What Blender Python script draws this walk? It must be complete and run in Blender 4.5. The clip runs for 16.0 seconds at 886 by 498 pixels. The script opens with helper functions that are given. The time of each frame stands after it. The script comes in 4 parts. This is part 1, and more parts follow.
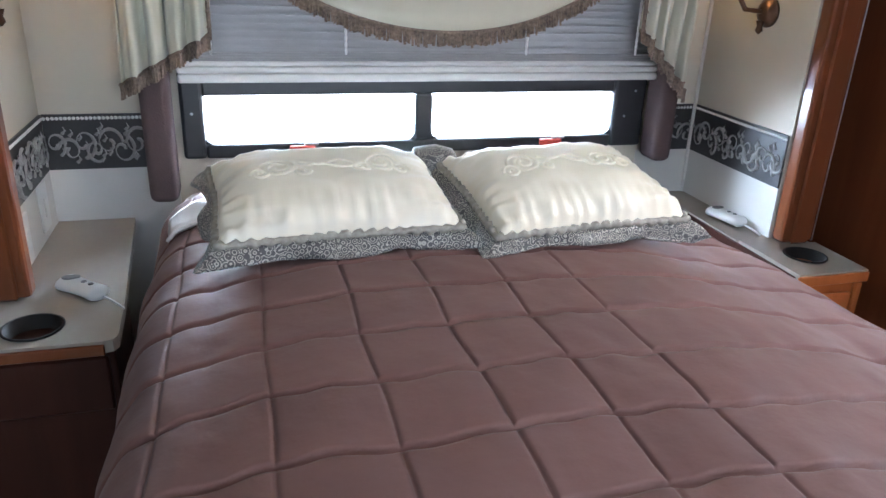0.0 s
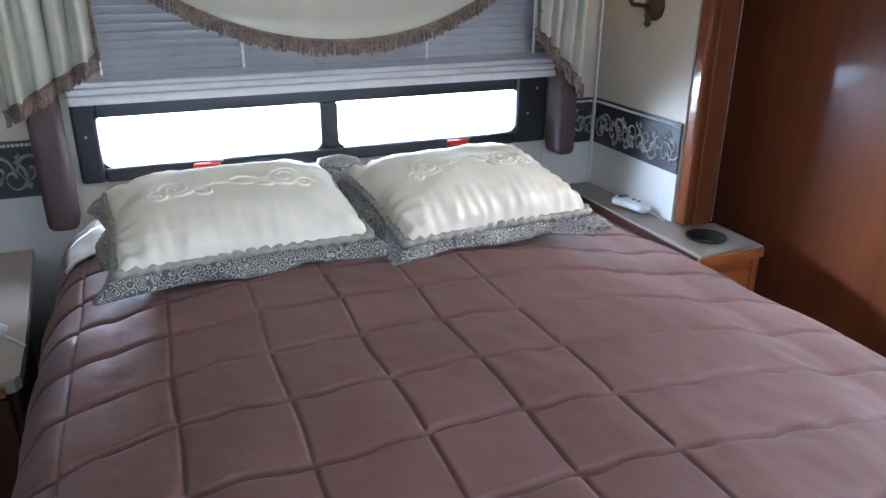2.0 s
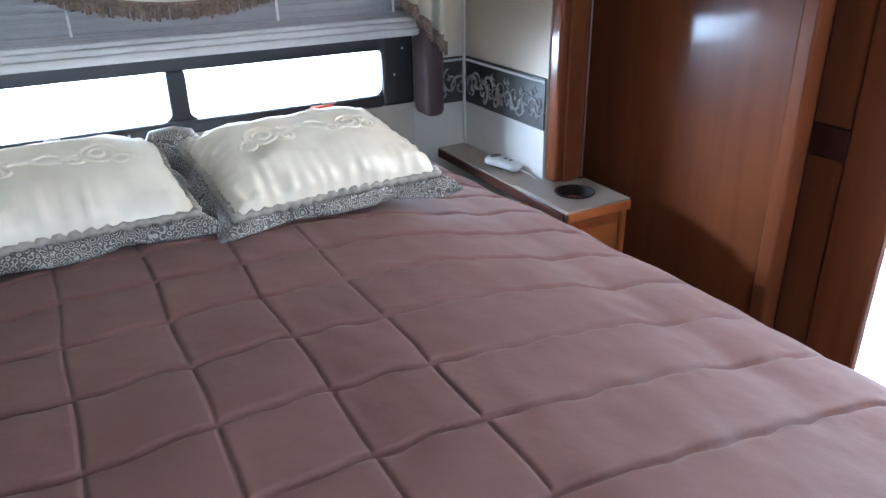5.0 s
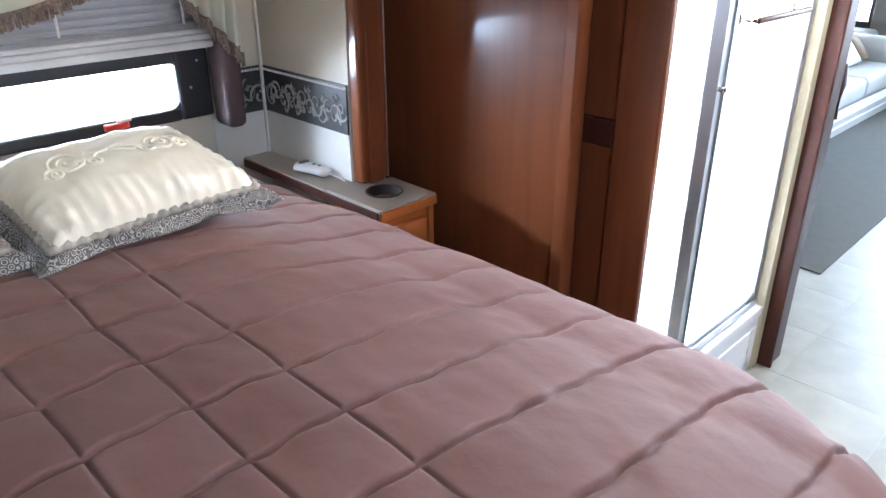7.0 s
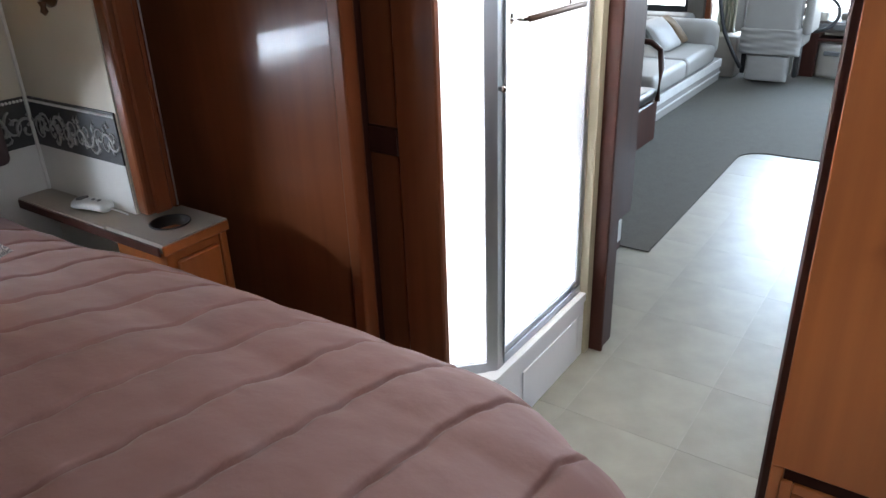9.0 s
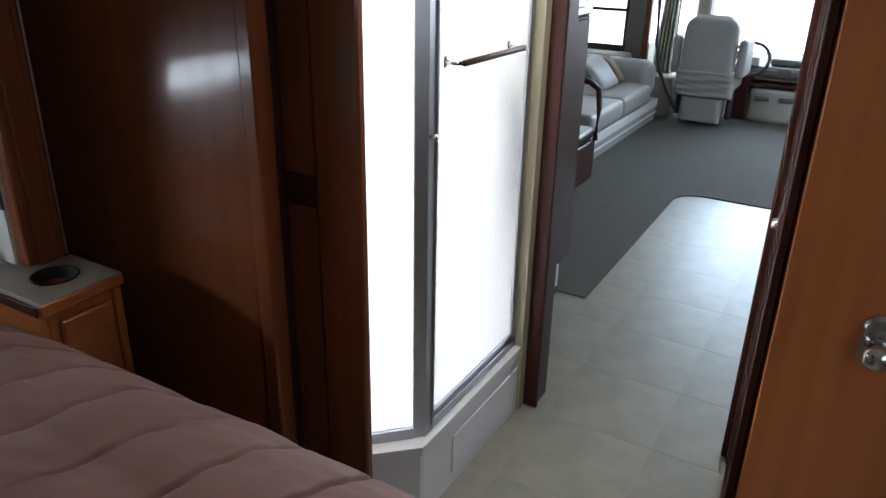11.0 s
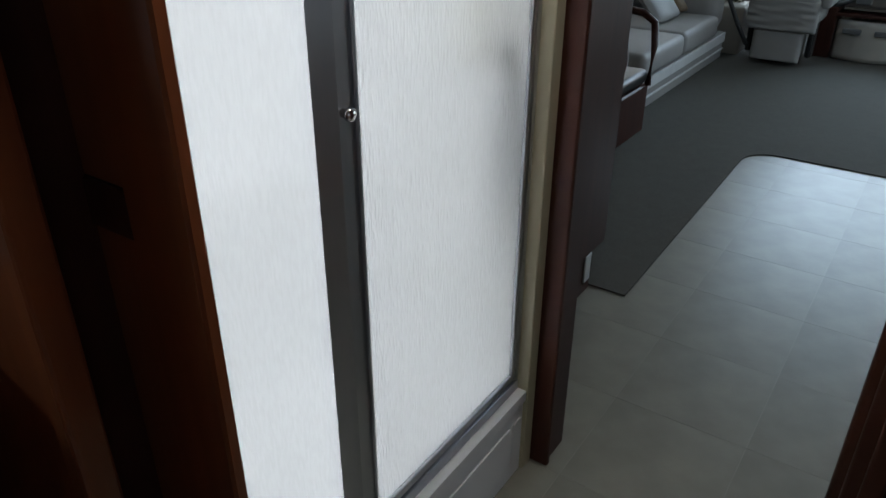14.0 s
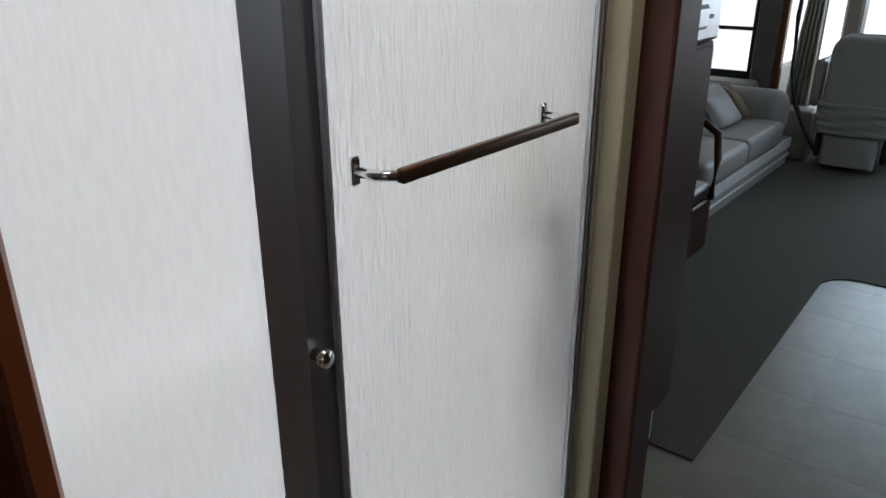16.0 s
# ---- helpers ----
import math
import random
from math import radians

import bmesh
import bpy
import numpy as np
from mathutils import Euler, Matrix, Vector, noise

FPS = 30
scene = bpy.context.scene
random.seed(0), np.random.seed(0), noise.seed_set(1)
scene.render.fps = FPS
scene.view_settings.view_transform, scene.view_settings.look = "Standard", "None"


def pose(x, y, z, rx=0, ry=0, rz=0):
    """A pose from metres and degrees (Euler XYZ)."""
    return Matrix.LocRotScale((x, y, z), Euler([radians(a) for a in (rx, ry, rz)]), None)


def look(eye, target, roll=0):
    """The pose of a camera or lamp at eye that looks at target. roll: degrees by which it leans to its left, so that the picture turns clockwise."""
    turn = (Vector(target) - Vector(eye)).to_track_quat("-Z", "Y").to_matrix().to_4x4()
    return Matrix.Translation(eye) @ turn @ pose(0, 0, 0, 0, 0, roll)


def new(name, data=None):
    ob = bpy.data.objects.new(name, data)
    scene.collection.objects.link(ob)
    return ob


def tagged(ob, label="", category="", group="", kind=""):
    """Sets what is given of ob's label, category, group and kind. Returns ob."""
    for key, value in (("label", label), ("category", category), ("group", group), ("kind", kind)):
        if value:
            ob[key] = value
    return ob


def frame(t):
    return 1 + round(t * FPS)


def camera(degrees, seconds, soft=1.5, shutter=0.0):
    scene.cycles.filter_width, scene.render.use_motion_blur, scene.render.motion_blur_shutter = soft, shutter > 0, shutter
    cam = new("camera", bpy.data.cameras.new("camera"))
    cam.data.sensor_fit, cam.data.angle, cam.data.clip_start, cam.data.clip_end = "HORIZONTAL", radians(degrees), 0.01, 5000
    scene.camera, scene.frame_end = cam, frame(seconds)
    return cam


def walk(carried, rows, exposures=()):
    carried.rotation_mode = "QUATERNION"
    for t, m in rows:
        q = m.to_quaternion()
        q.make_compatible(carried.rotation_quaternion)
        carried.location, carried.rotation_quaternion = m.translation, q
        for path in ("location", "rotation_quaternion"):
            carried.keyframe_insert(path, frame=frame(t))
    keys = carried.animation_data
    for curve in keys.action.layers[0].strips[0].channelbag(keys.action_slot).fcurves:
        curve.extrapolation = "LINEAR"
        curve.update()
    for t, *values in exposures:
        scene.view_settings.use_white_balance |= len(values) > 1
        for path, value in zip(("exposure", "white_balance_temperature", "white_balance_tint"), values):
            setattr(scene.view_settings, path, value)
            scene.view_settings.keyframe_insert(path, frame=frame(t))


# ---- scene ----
cam = camera(62.2, 16.0)
PATH = [
    (0, (0.257, 0.319, 1.349), (0.756, 2.104, 0.598), 2.2),
    (0.5, (0.318, 0.346, 1.338), (0.936, 2.094, 0.587), 1.2),
    (1, (0.351, 0.352, 1.34), (0.996, 2.088, 0.583), -0.3),
    (1.5, (0.32, 0.319, 1.358), (1.011, 2.037, 0.604), -0.2),
    (2, (0.283, 0.307, 1.361), (0.969, 2.032, 0.615), 0.1),
    (2.5, (0.255, 0.312, 1.356), (0.891, 2.054, 0.61), 0.1),
    (3, (0.248, 0.309, 1.351), (0.858, 2.057, 0.593), -0.2),
    (3.5, (0.273, 0.308, 1.345), (0.954, 2.021, 0.568), 0.1),
    (4, (0.324, 0.307, 1.329), (1.11, 1.968, 0.539), 0.4),
    (4.2, (0.357, 0.315, 1.323), (1.166, 1.958, 0.521), 0.1),
    (6.3, (0.435, 0.269, 1.377), (1.424, 1.788, 0.532), -2.4),
    (6.5, (0.401, 0.281, 1.375), (1.465, 1.75, 0.533), -1.6),
    (7, (0.351, 0.269, 1.379), (1.633, 1.553, 0.538), -0.0),
    (7.5, (0.342, 0.235, 1.401), (1.788, 1.322, 0.549), 1.3),
    (8, (0.383, 0.234, 1.378), (1.923, 1.199, 0.544), 0.7),
    (8.2, (0.411, 0.192, 1.401), (1.927, 1.18, 0.548), -0.3),
    (10.3, (0.668, 0.143, 1.354), (2.132, 1.246, 0.554), -2.6),
    (10.5, (0.673, 0.155, 1.366), (2.168, 1.223, 0.576), -2.1),
    (11, (0.684, 0.222, 1.396), (2.276, 1.144, 0.611), 1.2),
    (11.5, (0.767, 0.211, 1.374), (2.395, 1.073, 0.596), 2.0),
    (12, (0.939, 0.206, 1.366), (2.535, 1.119, 0.579), 2.1),
    (12.5, (1.034, 0.168, 1.359), (2.582, 1.168, 0.58), -0.5),
    (13, (1.109, 0.205, 1.355), (2.633, 1.221, 0.553), -0.9),
    (13.5, (1.171, 0.289, 1.332), (2.704, 1.247, 0.477), -0.3),
    (14, (1.339, 0.421, 1.281), (2.796, 1.414, 0.337), 0.3),
    (14.5, (1.514, 0.435, 1.276), (2.745, 1.693, 0.327), -0.1),
    (15, (1.578, 0.399, 1.321), (2.645, 1.787, 0.354), 1.3),
    (15.5, (1.596, 0.425, 1.356), (2.745, 1.876, 0.599), 0.7),
    (16, (1.624, 0.582, 1.322), (3.077, 1.738, 0.579), -0.1),
]
EXPOSURES = [
    (0, 0.2, 5600, 11), (1, -0.08, 5350, 11), (3, 0.02, 5350, 11), (4.2, -0.05, 5350, 10), (6.5, 0.18, 5650, 12), (7, 0.2, 5800, 13), (7.5, -0.08, 5900, 13), (8.2, -0.42, 6100, 14), (10.3, -1.5, 6300, 12), (11.2, -1.9, 6350, 12),
    (12, -2.35, 6350, 11), (13, -2.6, 6250, 9), (13.5, -2.7, 6200, 8), (14.5, -3.05, 6500, 10), (16, -3.15, 6600, 12),
]
walk(cam, [(t, look(eye, target, roll)) for t, eye, target, roll in PATH], EXPOSURES)

# ---- world and large lights ----
world = bpy.data.worlds.new("world")
scene.world = world
world.use_nodes = True
wn = world.node_tree.nodes
sky = wn.new("ShaderNodeTexSky")
sky.sky_type, sky.sun_disc = "NISHITA", False
sky.sun_elevation, sky.sun_rotation = radians(50), radians(200)
wn["Background"].inputs[1].default_value = 0.12
world.node_tree.links.new(sky.outputs[0], wn["Background"].inputs[0])


def area(name, eye, target, sx, sy, power, color=(1, 1, 1)):
    data = bpy.data.lights.new(name, "AREA")
    data.shape, data.size, data.size_y, data.energy, data.color = "RECTANGLE", sx, sy, power, color
    ob = new(name, data)
    ob.matrix_world = look(eye, target)
    return ob


DAY = (0.80, 0.90, 1.0)
sun_data = bpy.data.lights.new("sun", "SUN")
sun_data.energy, sun_data.angle, sun_data.color = 2.5, radians(0.5), (1.0, 0.95, 0.87)
sun_ob = new("sun", sun_data)
sun_ob.matrix_world = look((0, -6, 9), (0, 1, 0))
area("window_daylight", (0.68, 2.16, 0.975), (0.68, 0.9, 0.35), 1.04, 0.12, 42, (0.76, 0.88, 1.0)).data.spread = radians(120)
area("side_window_daylight", (0.45, -0.70, 1.35), (0.45, 1.5, 0.9), 1.1, 0.55, 13, DAY)
area("shower_skylight", (2.18, 1.45, 2.0), (2.18, 1.45, 0), 0.50, 0.50, 720, (0.97, 0.98, 1.0))
area("windshield_daylight", (8.35, 0.6, 1.5), (5.0, 0.8, 0.3), 2.2, 1.1, 340, (0.56, 0.78, 1.0))
# added fill lamp for curb and passage floor; no roof vent is known here
area("passage_fill", (2.12, 0.66, 2.03), (2.12, 0.66, 0), 0.30, 0.30, 36, (1.0, 0.96, 0.88))
area("galley_window_daylight", (5.4, -0.75, 1.25), (6.0, 1.6, 0.3), 1.8, 0.6, 60, (0.62, 0.80, 1.0))


def bulb(name, at, power):
    data = bpy.data.lights.new(name, "POINT")
    data.energy, data.color, data.shadow_soft_size = power, (1.0, 0.72, 0.38), 0.03
    new(name, data).location = at


bulb("sconce_bulb", (1.36, 1.88, 1.42), 1.6)
bulb("sconce_bulb", (-0.09, 1.88, 1.42), 1.8)


# ---- materials ----
def mat(name, color, rough=0.5, metal=0.0, second=None, scale=8.0, stretch=(1, 1, 1), amount=0.5, bump=0.0, bump_scale=60.0, coat=0.0, sheen=0.0, spec=0.5, detail=4.0):
    m = bpy.data.materials.new(name)
    m.use_nodes = True
    nt = m.node_tree
    b = nt.nodes["Principled BSDF"]
    b.inputs["Roughness"].default_value, b.inputs["Metallic"].default_value = rough, metal
    b.inputs["Coat Weight"].default_value, b.inputs["Sheen Weight"].default_value = coat, sheen
    b.inputs["Coat Roughness"].default_value = 0.16
    b.inputs["Specular IOR Level"].default_value = spec
    if coat > 0.5:
        b.inputs["Coat Roughness"].default_value = 0.07
    second = second or tuple(c * 0.8 for c in color)
    tc = nt.nodes.new("ShaderNodeTexCoord")
    mp = nt.nodes.new("ShaderNodeMapping")
    mp.inputs["Scale"].default_value = stretch
    nt.links.new(tc.outputs["Object"], mp.inputs[0])
    n1 = nt.nodes.new("ShaderNodeTexNoise")
    n1.inputs["Scale"].default_value, n1.inputs["Detail"].default_value = scale, detail
    nt.links.new(mp.outputs[0], n1.inputs[0])
    n3 = nt.nodes.new("ShaderNodeTexNoise")
    n3.inputs["Scale"].default_value = scale * 0.17
    nt.links.new(mp.outputs[0], n3.inputs[0])
    add = nt.nodes.new("ShaderNodeMath")
    add.operation = "MULTIPLY_ADD"
    add.inputs[1].default_value = 0.6
    nt.links.new(n1.outputs[0], add.inputs[0])
    half = nt.nodes.new("ShaderNodeMath")
    half.operation = "MULTIPLY"
    half.inputs[1].default_value = 0.4
    nt.links.new(n3.outputs[0], half.inputs[0])
    nt.links.new(half.outputs[0], add.inputs[2])
    ramp = nt.nodes.new("ShaderNodeValToRGB")
    ramp.color_ramp.elements[0].position, ramp.color_ramp.elements[1].position = 0.5 - amount / 2, 0.5 + amount / 2
    ramp.color_ramp.elements[0].color, ramp.color_ramp.elements[1].color = (*second, 1), (*color, 1)
    nt.links.new(add.outputs[0], ramp.inputs[0])
    nt.links.new(ramp.outputs[0], b.inputs["Base Color"])
    if bump:
        n2 = nt.nodes.new("ShaderNodeTexNoise")
        n2.inputs["Scale"].default_value, n2.inputs["Detail"].default_value = bump_scale, 3
        nt.links.new(mp.outputs[0], n2.inputs[0])
        bp = nt.nodes.new("ShaderNodeBump")
        bp.inputs["Strength"].default_value, bp.inputs["Distance"].default_value = bump, 0.004
        nt.links.new(n2.outputs[0], bp.inputs["Height"])
        nt.links.new(bp.outputs[0], b.inputs["Normal"])
    return m


def scroll_print(name):
    m = mat(name, (0.5, 0.48, 0.45), 0.5, sheen=0.2)
    nt = m.node_tree
    tc = nt.nodes.new("ShaderNodeTexCoord")
    vo = nt.nodes.new("ShaderNodeTexVoronoi")
    vo.inputs["Scale"].default_value = 100
    wave = nt.nodes.new("ShaderNodeMath")
    wave.operation, wave.inputs[1].default_value = "MULTIPLY", 21
    sine = nt.nodes.new("ShaderNodeMath")
    sine.operation = "SINE"
    ramp = nt.nodes.new("ShaderNodeValToRGB")
    ramp.color_ramp.elements[0].position, ramp.color_ramp.elements[1].position = 0.25, 0.6
    ramp.color_ramp.elements[0].color, ramp.color_ramp.elements[1].color = (0.085, 0.078, 0.076, 1), (0.44, 0.41, 0.355, 1)
    nt.links.new(tc.outputs["Object"], vo.inputs[0])
    nt.links.new(vo.outputs["Distance"], wave.inputs[0])
    nt.links.new(wave.outputs[0], sine.inputs[0])
    nt.links.new(sine.outputs[0], ramp.inputs[0])
    nt.links.new(ramp.outputs[0], nt.nodes["Principled BSDF"].inputs["Base Color"])
    return m


def glow(name, color, strength):
    m = bpy.data.materials.new(name)
    m.use_nodes = True
    nt = m.node_tree
    e = nt.nodes.new("ShaderNodeEmission")
    e.inputs[0].default_value, e.inputs[1].default_value = (*color, 1), strength
    nt.links.new(e.outputs[0], nt.nodes["Material Output"].inputs[0])
    return m


def glass(name, rough=0.0, streaks=0.0):
    m = bpy.data.materials.new(name)
    m.use_nodes = True
    nt = m.node_tree
    b = nt.nodes["Principled BSDF"]
    b.inputs["Base Color"].default_value = (0.95, 0.96, 0.96, 1)
    b.inputs["Transmission Weight"].default_value = 1
    b.inputs["IOR"].default_value = 1.45
    b.inputs["Roughness"].default_value = rough
    if streaks:
        tc = nt.nodes.new("ShaderNodeTexCoord")
        mp = nt.nodes.new("ShaderNodeMapping")
        mp.inputs["Scale"].default_value = (1, 1, 0.16)
        n = nt.nodes.new("ShaderNodeTexNoise")
        n.inputs["Scale"].default_value, n.inputs["Detail"].default_value = 230, 2
        bp = nt.nodes.new("ShaderNodeBump")
        bp.inputs["Strength"].default_value, bp.inputs["Distance"].default_value = streaks, 0.004
        nt.links.new(tc.outputs["Object"], mp.inputs[0])
        nt.links.new(mp.outputs[0], n.inputs[0])
        nt.links.new(n.outputs[0], bp.inputs["Height"])
        nt.links.new(bp.outputs[0], b.inputs["Normal"])
        tr = nt.nodes.new("ShaderNodeBsdfTranslucent")
        cr = nt.nodes.new("ShaderNodeValToRGB")
        cr.color_ramp.elements[0].position, cr.color_ramp.elements[1].position = 0.36, 0.62
        cr.color_ramp.elements[0].color, cr.color_ramp.elements[1].color = (0.90, 0.905, 0.89, 1), (0.95, 0.955, 0.94, 1)
        nt.links.new(n.outputs[0], cr.inputs[0])
        nt.links.new(cr.outputs[0], tr.inputs[0])
        nt.links.new(bp.outputs[0], tr.inputs["Normal"])
        mix = nt.nodes.new("ShaderNodeMixShader")
        mix.inputs[0].default_value = 0.30
        nt.links.new(b.outputs[0], mix.inputs[1])
        nt.links.new(tr.outputs[0], mix.inputs[2])
        nt.links.new(mix.outputs[0], nt.nodes["Material Output"].inputs[0])
    return m


WOOD = mat("cherry_wood", (0.215, 0.066, 0.025), 0.30, second=(0.125, 0.037, 0.014), scale=30, stretch=(1, 1, 0.06), amount=0.55, coat=0.55, spec=0.15)
WOOD_LIGHT = mat("honey_wood", (0.60, 0.19, 0.048), 0.35, second=(0.27, 0.075, 0.021), scale=24, stretch=(1, 1, 0.05), amount=0.6, bump=0.05, bump_scale=120, coat=0.3)
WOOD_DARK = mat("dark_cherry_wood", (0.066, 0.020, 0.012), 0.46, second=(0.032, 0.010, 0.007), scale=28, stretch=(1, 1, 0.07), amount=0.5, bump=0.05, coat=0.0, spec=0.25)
QUILT = mat("brown_microfibre", (0.185, 0.094, 0.078), 0.72, second=(0.145, 0.072, 0.062), scale=6, amount=0.6, bump=0.16, bump_scale=70, sheen=0.08, spec=0.3)
SHEET = mat("white_sheet", (0.72, 0.66, 0.62), 0.8, scale=10, bump=0.2, bump_scale=30)
SATIN = mat("cream_satin", (0.90, 0.84, 0.70), 0.28, second=(0.85, 0.76, 0.58), scale=4, bump=0.12, bump_scale=20, sheen=0.2)
CURTAIN = mat("sage_satin", (0.64, 0.62, 0.50), 0.22, second=(0.55, 0.54, 0.43), scale=5, stretch=(3, 1, 0.5), sheen=0.4)
FRINGE = mat("brown_fringe", (0.30, 0.225, 0.165), 0.7, second=(0.10, 0.072, 0.06), scale=160, amount=0.3)
PAD = mat("brown_padded_fabric", (0.085, 0.055, 0.055), 0.85, scale=40, bump=0.2, bump_scale=300)
WALL = mat("cream_wallpaper", (0.64, 0.59, 0.49), 0.65, second=(0.54, 0.50, 0.405), scale=9, amount=0.7, bump=0.05, bump_scale=90)
WALL_LOW = mat("pale_wall_panel", (0.68, 0.66, 0.62), 0.5, second=(0.60, 0.58, 0.54), scale=14, amount=0.7, bump=0.04, bump_scale=120)
GREEN_WALL = mat("pale_olive_wallpaper", (0.50, 0.47, 0.34), 0.6, second=(0.41, 0.385, 0.27), scale=14, amount=0.6)
BORDER = mat("charcoal_border", (0.045, 0.043, 0.043), 0.5, second=(0.028, 0.027, 0.028), scale=60)
SILVER = mat("silver_relief", (0.40, 0.39, 0.37), 0.45, second=(0.22, 0.21, 0.20), scale=70, amount=0.6)
BLIND = mat("grey_blind_slat", (0.36, 0.355, 0.36), 0.45, scale=20)
RAIL = mat("white_blind_rail", (0.80, 0.80, 0.78), 0.4, scale=20)
CORD = mat("white_cord", (0.85, 0.85, 0.85), 0.7)
BLACK = mat("black_window_frame", (0.022, 0.023, 0.026), 0.45, scale=30)
RED = mat("red_latch", (0.75, 0.06, 0.03), 0.4)
LAMINATE = mat("taupe_laminate", (0.36, 0.315, 0.265), 0.42, second=(0.31, 0.27, 0.225), scale=120, amount=0.8)
CUP = mat("black_plastic_cup", (0.012, 0.012, 0.012), 0.4)
PLASTIC = mat("white_plastic", (0.78, 0.78, 0.76), 0.35)
GREYP = mat("grey_plastic", (0.16, 0.16, 0.16), 0.4)
ALU = mat("brushed_aluminium", (0.60, 0.62, 0.66), 0.34, metal=1.0, second=(0.48, 0.50, 0.54), scale=30, stretch=(1, 1, 0.05))
CHROME = mat("chrome", (0.75, 0.75, 0.74), 0.13, metal=1.0)
BRONZE = mat("dark_bronze", (0.10, 0.055, 0.032), 0.35, metal=0.7, scale=40)
SHOWER = mat("white_shower_surround", (0.86, 0.87, 0.88), 0.3, second=(0.82, 0.83, 0.85), scale=5)
VINYL = mat("stone_print_vinyl", (0.33, 0.315, 0.26), 0.33, second=(0.19, 0.185, 0.16), scale=9, amount=0.55, bump=0.06, bump_scale=70, detail=8)
GROUT = mat("vinyl_joint", (0.36, 0.345, 0.29), 0.6)
CARPET = mat("grey_brown_carpet", (0.115, 0.107, 0.092), 0.95, second=(0.075, 0.07, 0.06), scale=90, amount=0.7, bump=0.6, bump_scale=420)
CREAM = mat("cream_leather", (0.37, 0.355, 0.335), 0.5, second=(0.32, 0.305, 0.285), scale=9, bump=0.1, bump_scale=130)
DASH = mat("taupe_dash_plastic", (0.16, 0.14, 0.12), 0.5)
DASH_PALE = mat("beige_console_plastic", (0.50, 0.46, 0.40), 0.5)
PILLOW_BROWN = mat("brown_gold_weave", (0.26, 0.17, 0.09), 0.7, second=(0.10, 0.065, 0.04), scale=60, amount=0.5)
LEATHER = mat("black_leather", (0.022, 0.021, 0.021), 0.35, bump=0.12, bump_scale=90)
BRAID = mat("silver_cream_cord", (0.50, 0.46, 0.38), 0.5, second=(0.26, 0.235, 0.20), scale=140, amount=0.4)
SHAM = scroll_print("grey_scroll_fabric")
CEIL = mat("white_ceiling_panel", (0.75, 0.73, 0.69), 0.7)
BRIGHT = glow("daylight_backdrop", (0.95, 0.98, 1.0), 14.0)
CLEAR = glass("window_glass")
RAIN = glass("rain_glass", 0.20, 0.85)
RAIN_SOFT = glass("satin_rain_glass", 0.24, 0.14)


# ---- helpers for building ----
def thing(name, at, label, category, group="", kind=""):
    ob = new(name)
    ob.location = at
    ob.empty_display_size = 0.05
    return tagged(ob, label, category, group, kind)


def part(name, bm, material, parent=None, label="", smooth=False):
    me = bpy.data.meshes.new(name)
    bmesh.ops.recalc_face_normals(bm, faces=bm.faces)
    bm.to_mesh(me)
    bm.free()
    me.materials.append(material)
    if smooth:
        me.polygons.foreach_set("use_smooth", [True] * len(me.polygons))
    ob = new(name, me)
    if parent is not None:
        ob.parent = parent
        if parent.type == "EMPTY":
            ob.matrix_parent_inverse = Matrix.Translation(-Vector(parent.location))
    if label:
        ob["label"] = label
    return ob


def box(x0, x1, y0, y1, z0, z1, bevel=0.002, seg=1, bm=None):
    own = bmesh.new()
    bmesh.ops.create_cube(own, size=1)
    for v in own.verts:
        v.co = Vector(((x0 + x1) / 2 + v.co.x * (x1 - x0), (y0 + y1) / 2 + v.co.y * (y1 - y0), (z0 + z1) / 2 + v.co.z * (z1 - z0)))
    if bevel:
        bmesh.ops.bevel(own, geom=own.edges[:], offset=min(bevel, 0.45 * min(x1 - x0, y1 - y0, z1 - z0)), segments=seg, affect="EDGES", profile=0.5)
    return join(bm, own)


def join(bm, own):
    if bm is None:
        return own
    me = bpy.data.meshes.new("scrap")
    own.to_mesh(me)
    own.free()
    bm.from_mesh(me)
    bpy.data.meshes.remove(me)
    return bm


def tube(points, radius, sides=8, bm=None, closed=False):
    bm = bm or bmesh.new()
    pts = [Vector(p) for p in points]
    rings = []
    for i, p in enumerate(pts):
        a = pts[i - 1] if i or closed else pts[i]
        b = pts[(i + 1) % len(pts)] if i < len(pts) - 1 or closed else pts[i]
        d = (b - a).normalized()
        side = d.cross(Vector((0, 0, 1)))
        side = (side if side.length > 1e-3 else d.cross(Vector((1, 0, 0)))).normalized()
        up = side.cross(d)
        r = radius(i / max(1, len(pts) - 1)) if callable(radius) else radius
        rings.append([bm.verts.new(p + r * (math.cos(k * math.tau / sides) * side + math.sin(k * math.tau / sides) * up)) for k in range(sides)])
    for i in range(len(rings) - (0 if closed else 1)):
        a, b = rings[i], rings[(i + 1) % len(rings)]
        for k in range(sides):
            bm.faces.new((a[k], a[(k + 1) % sides], b[(k + 1) % sides], b[k]))
    if not closed:
        bm.faces.new(rings[0])
        bm.faces.new(rings[-1][::-1])
    return bm


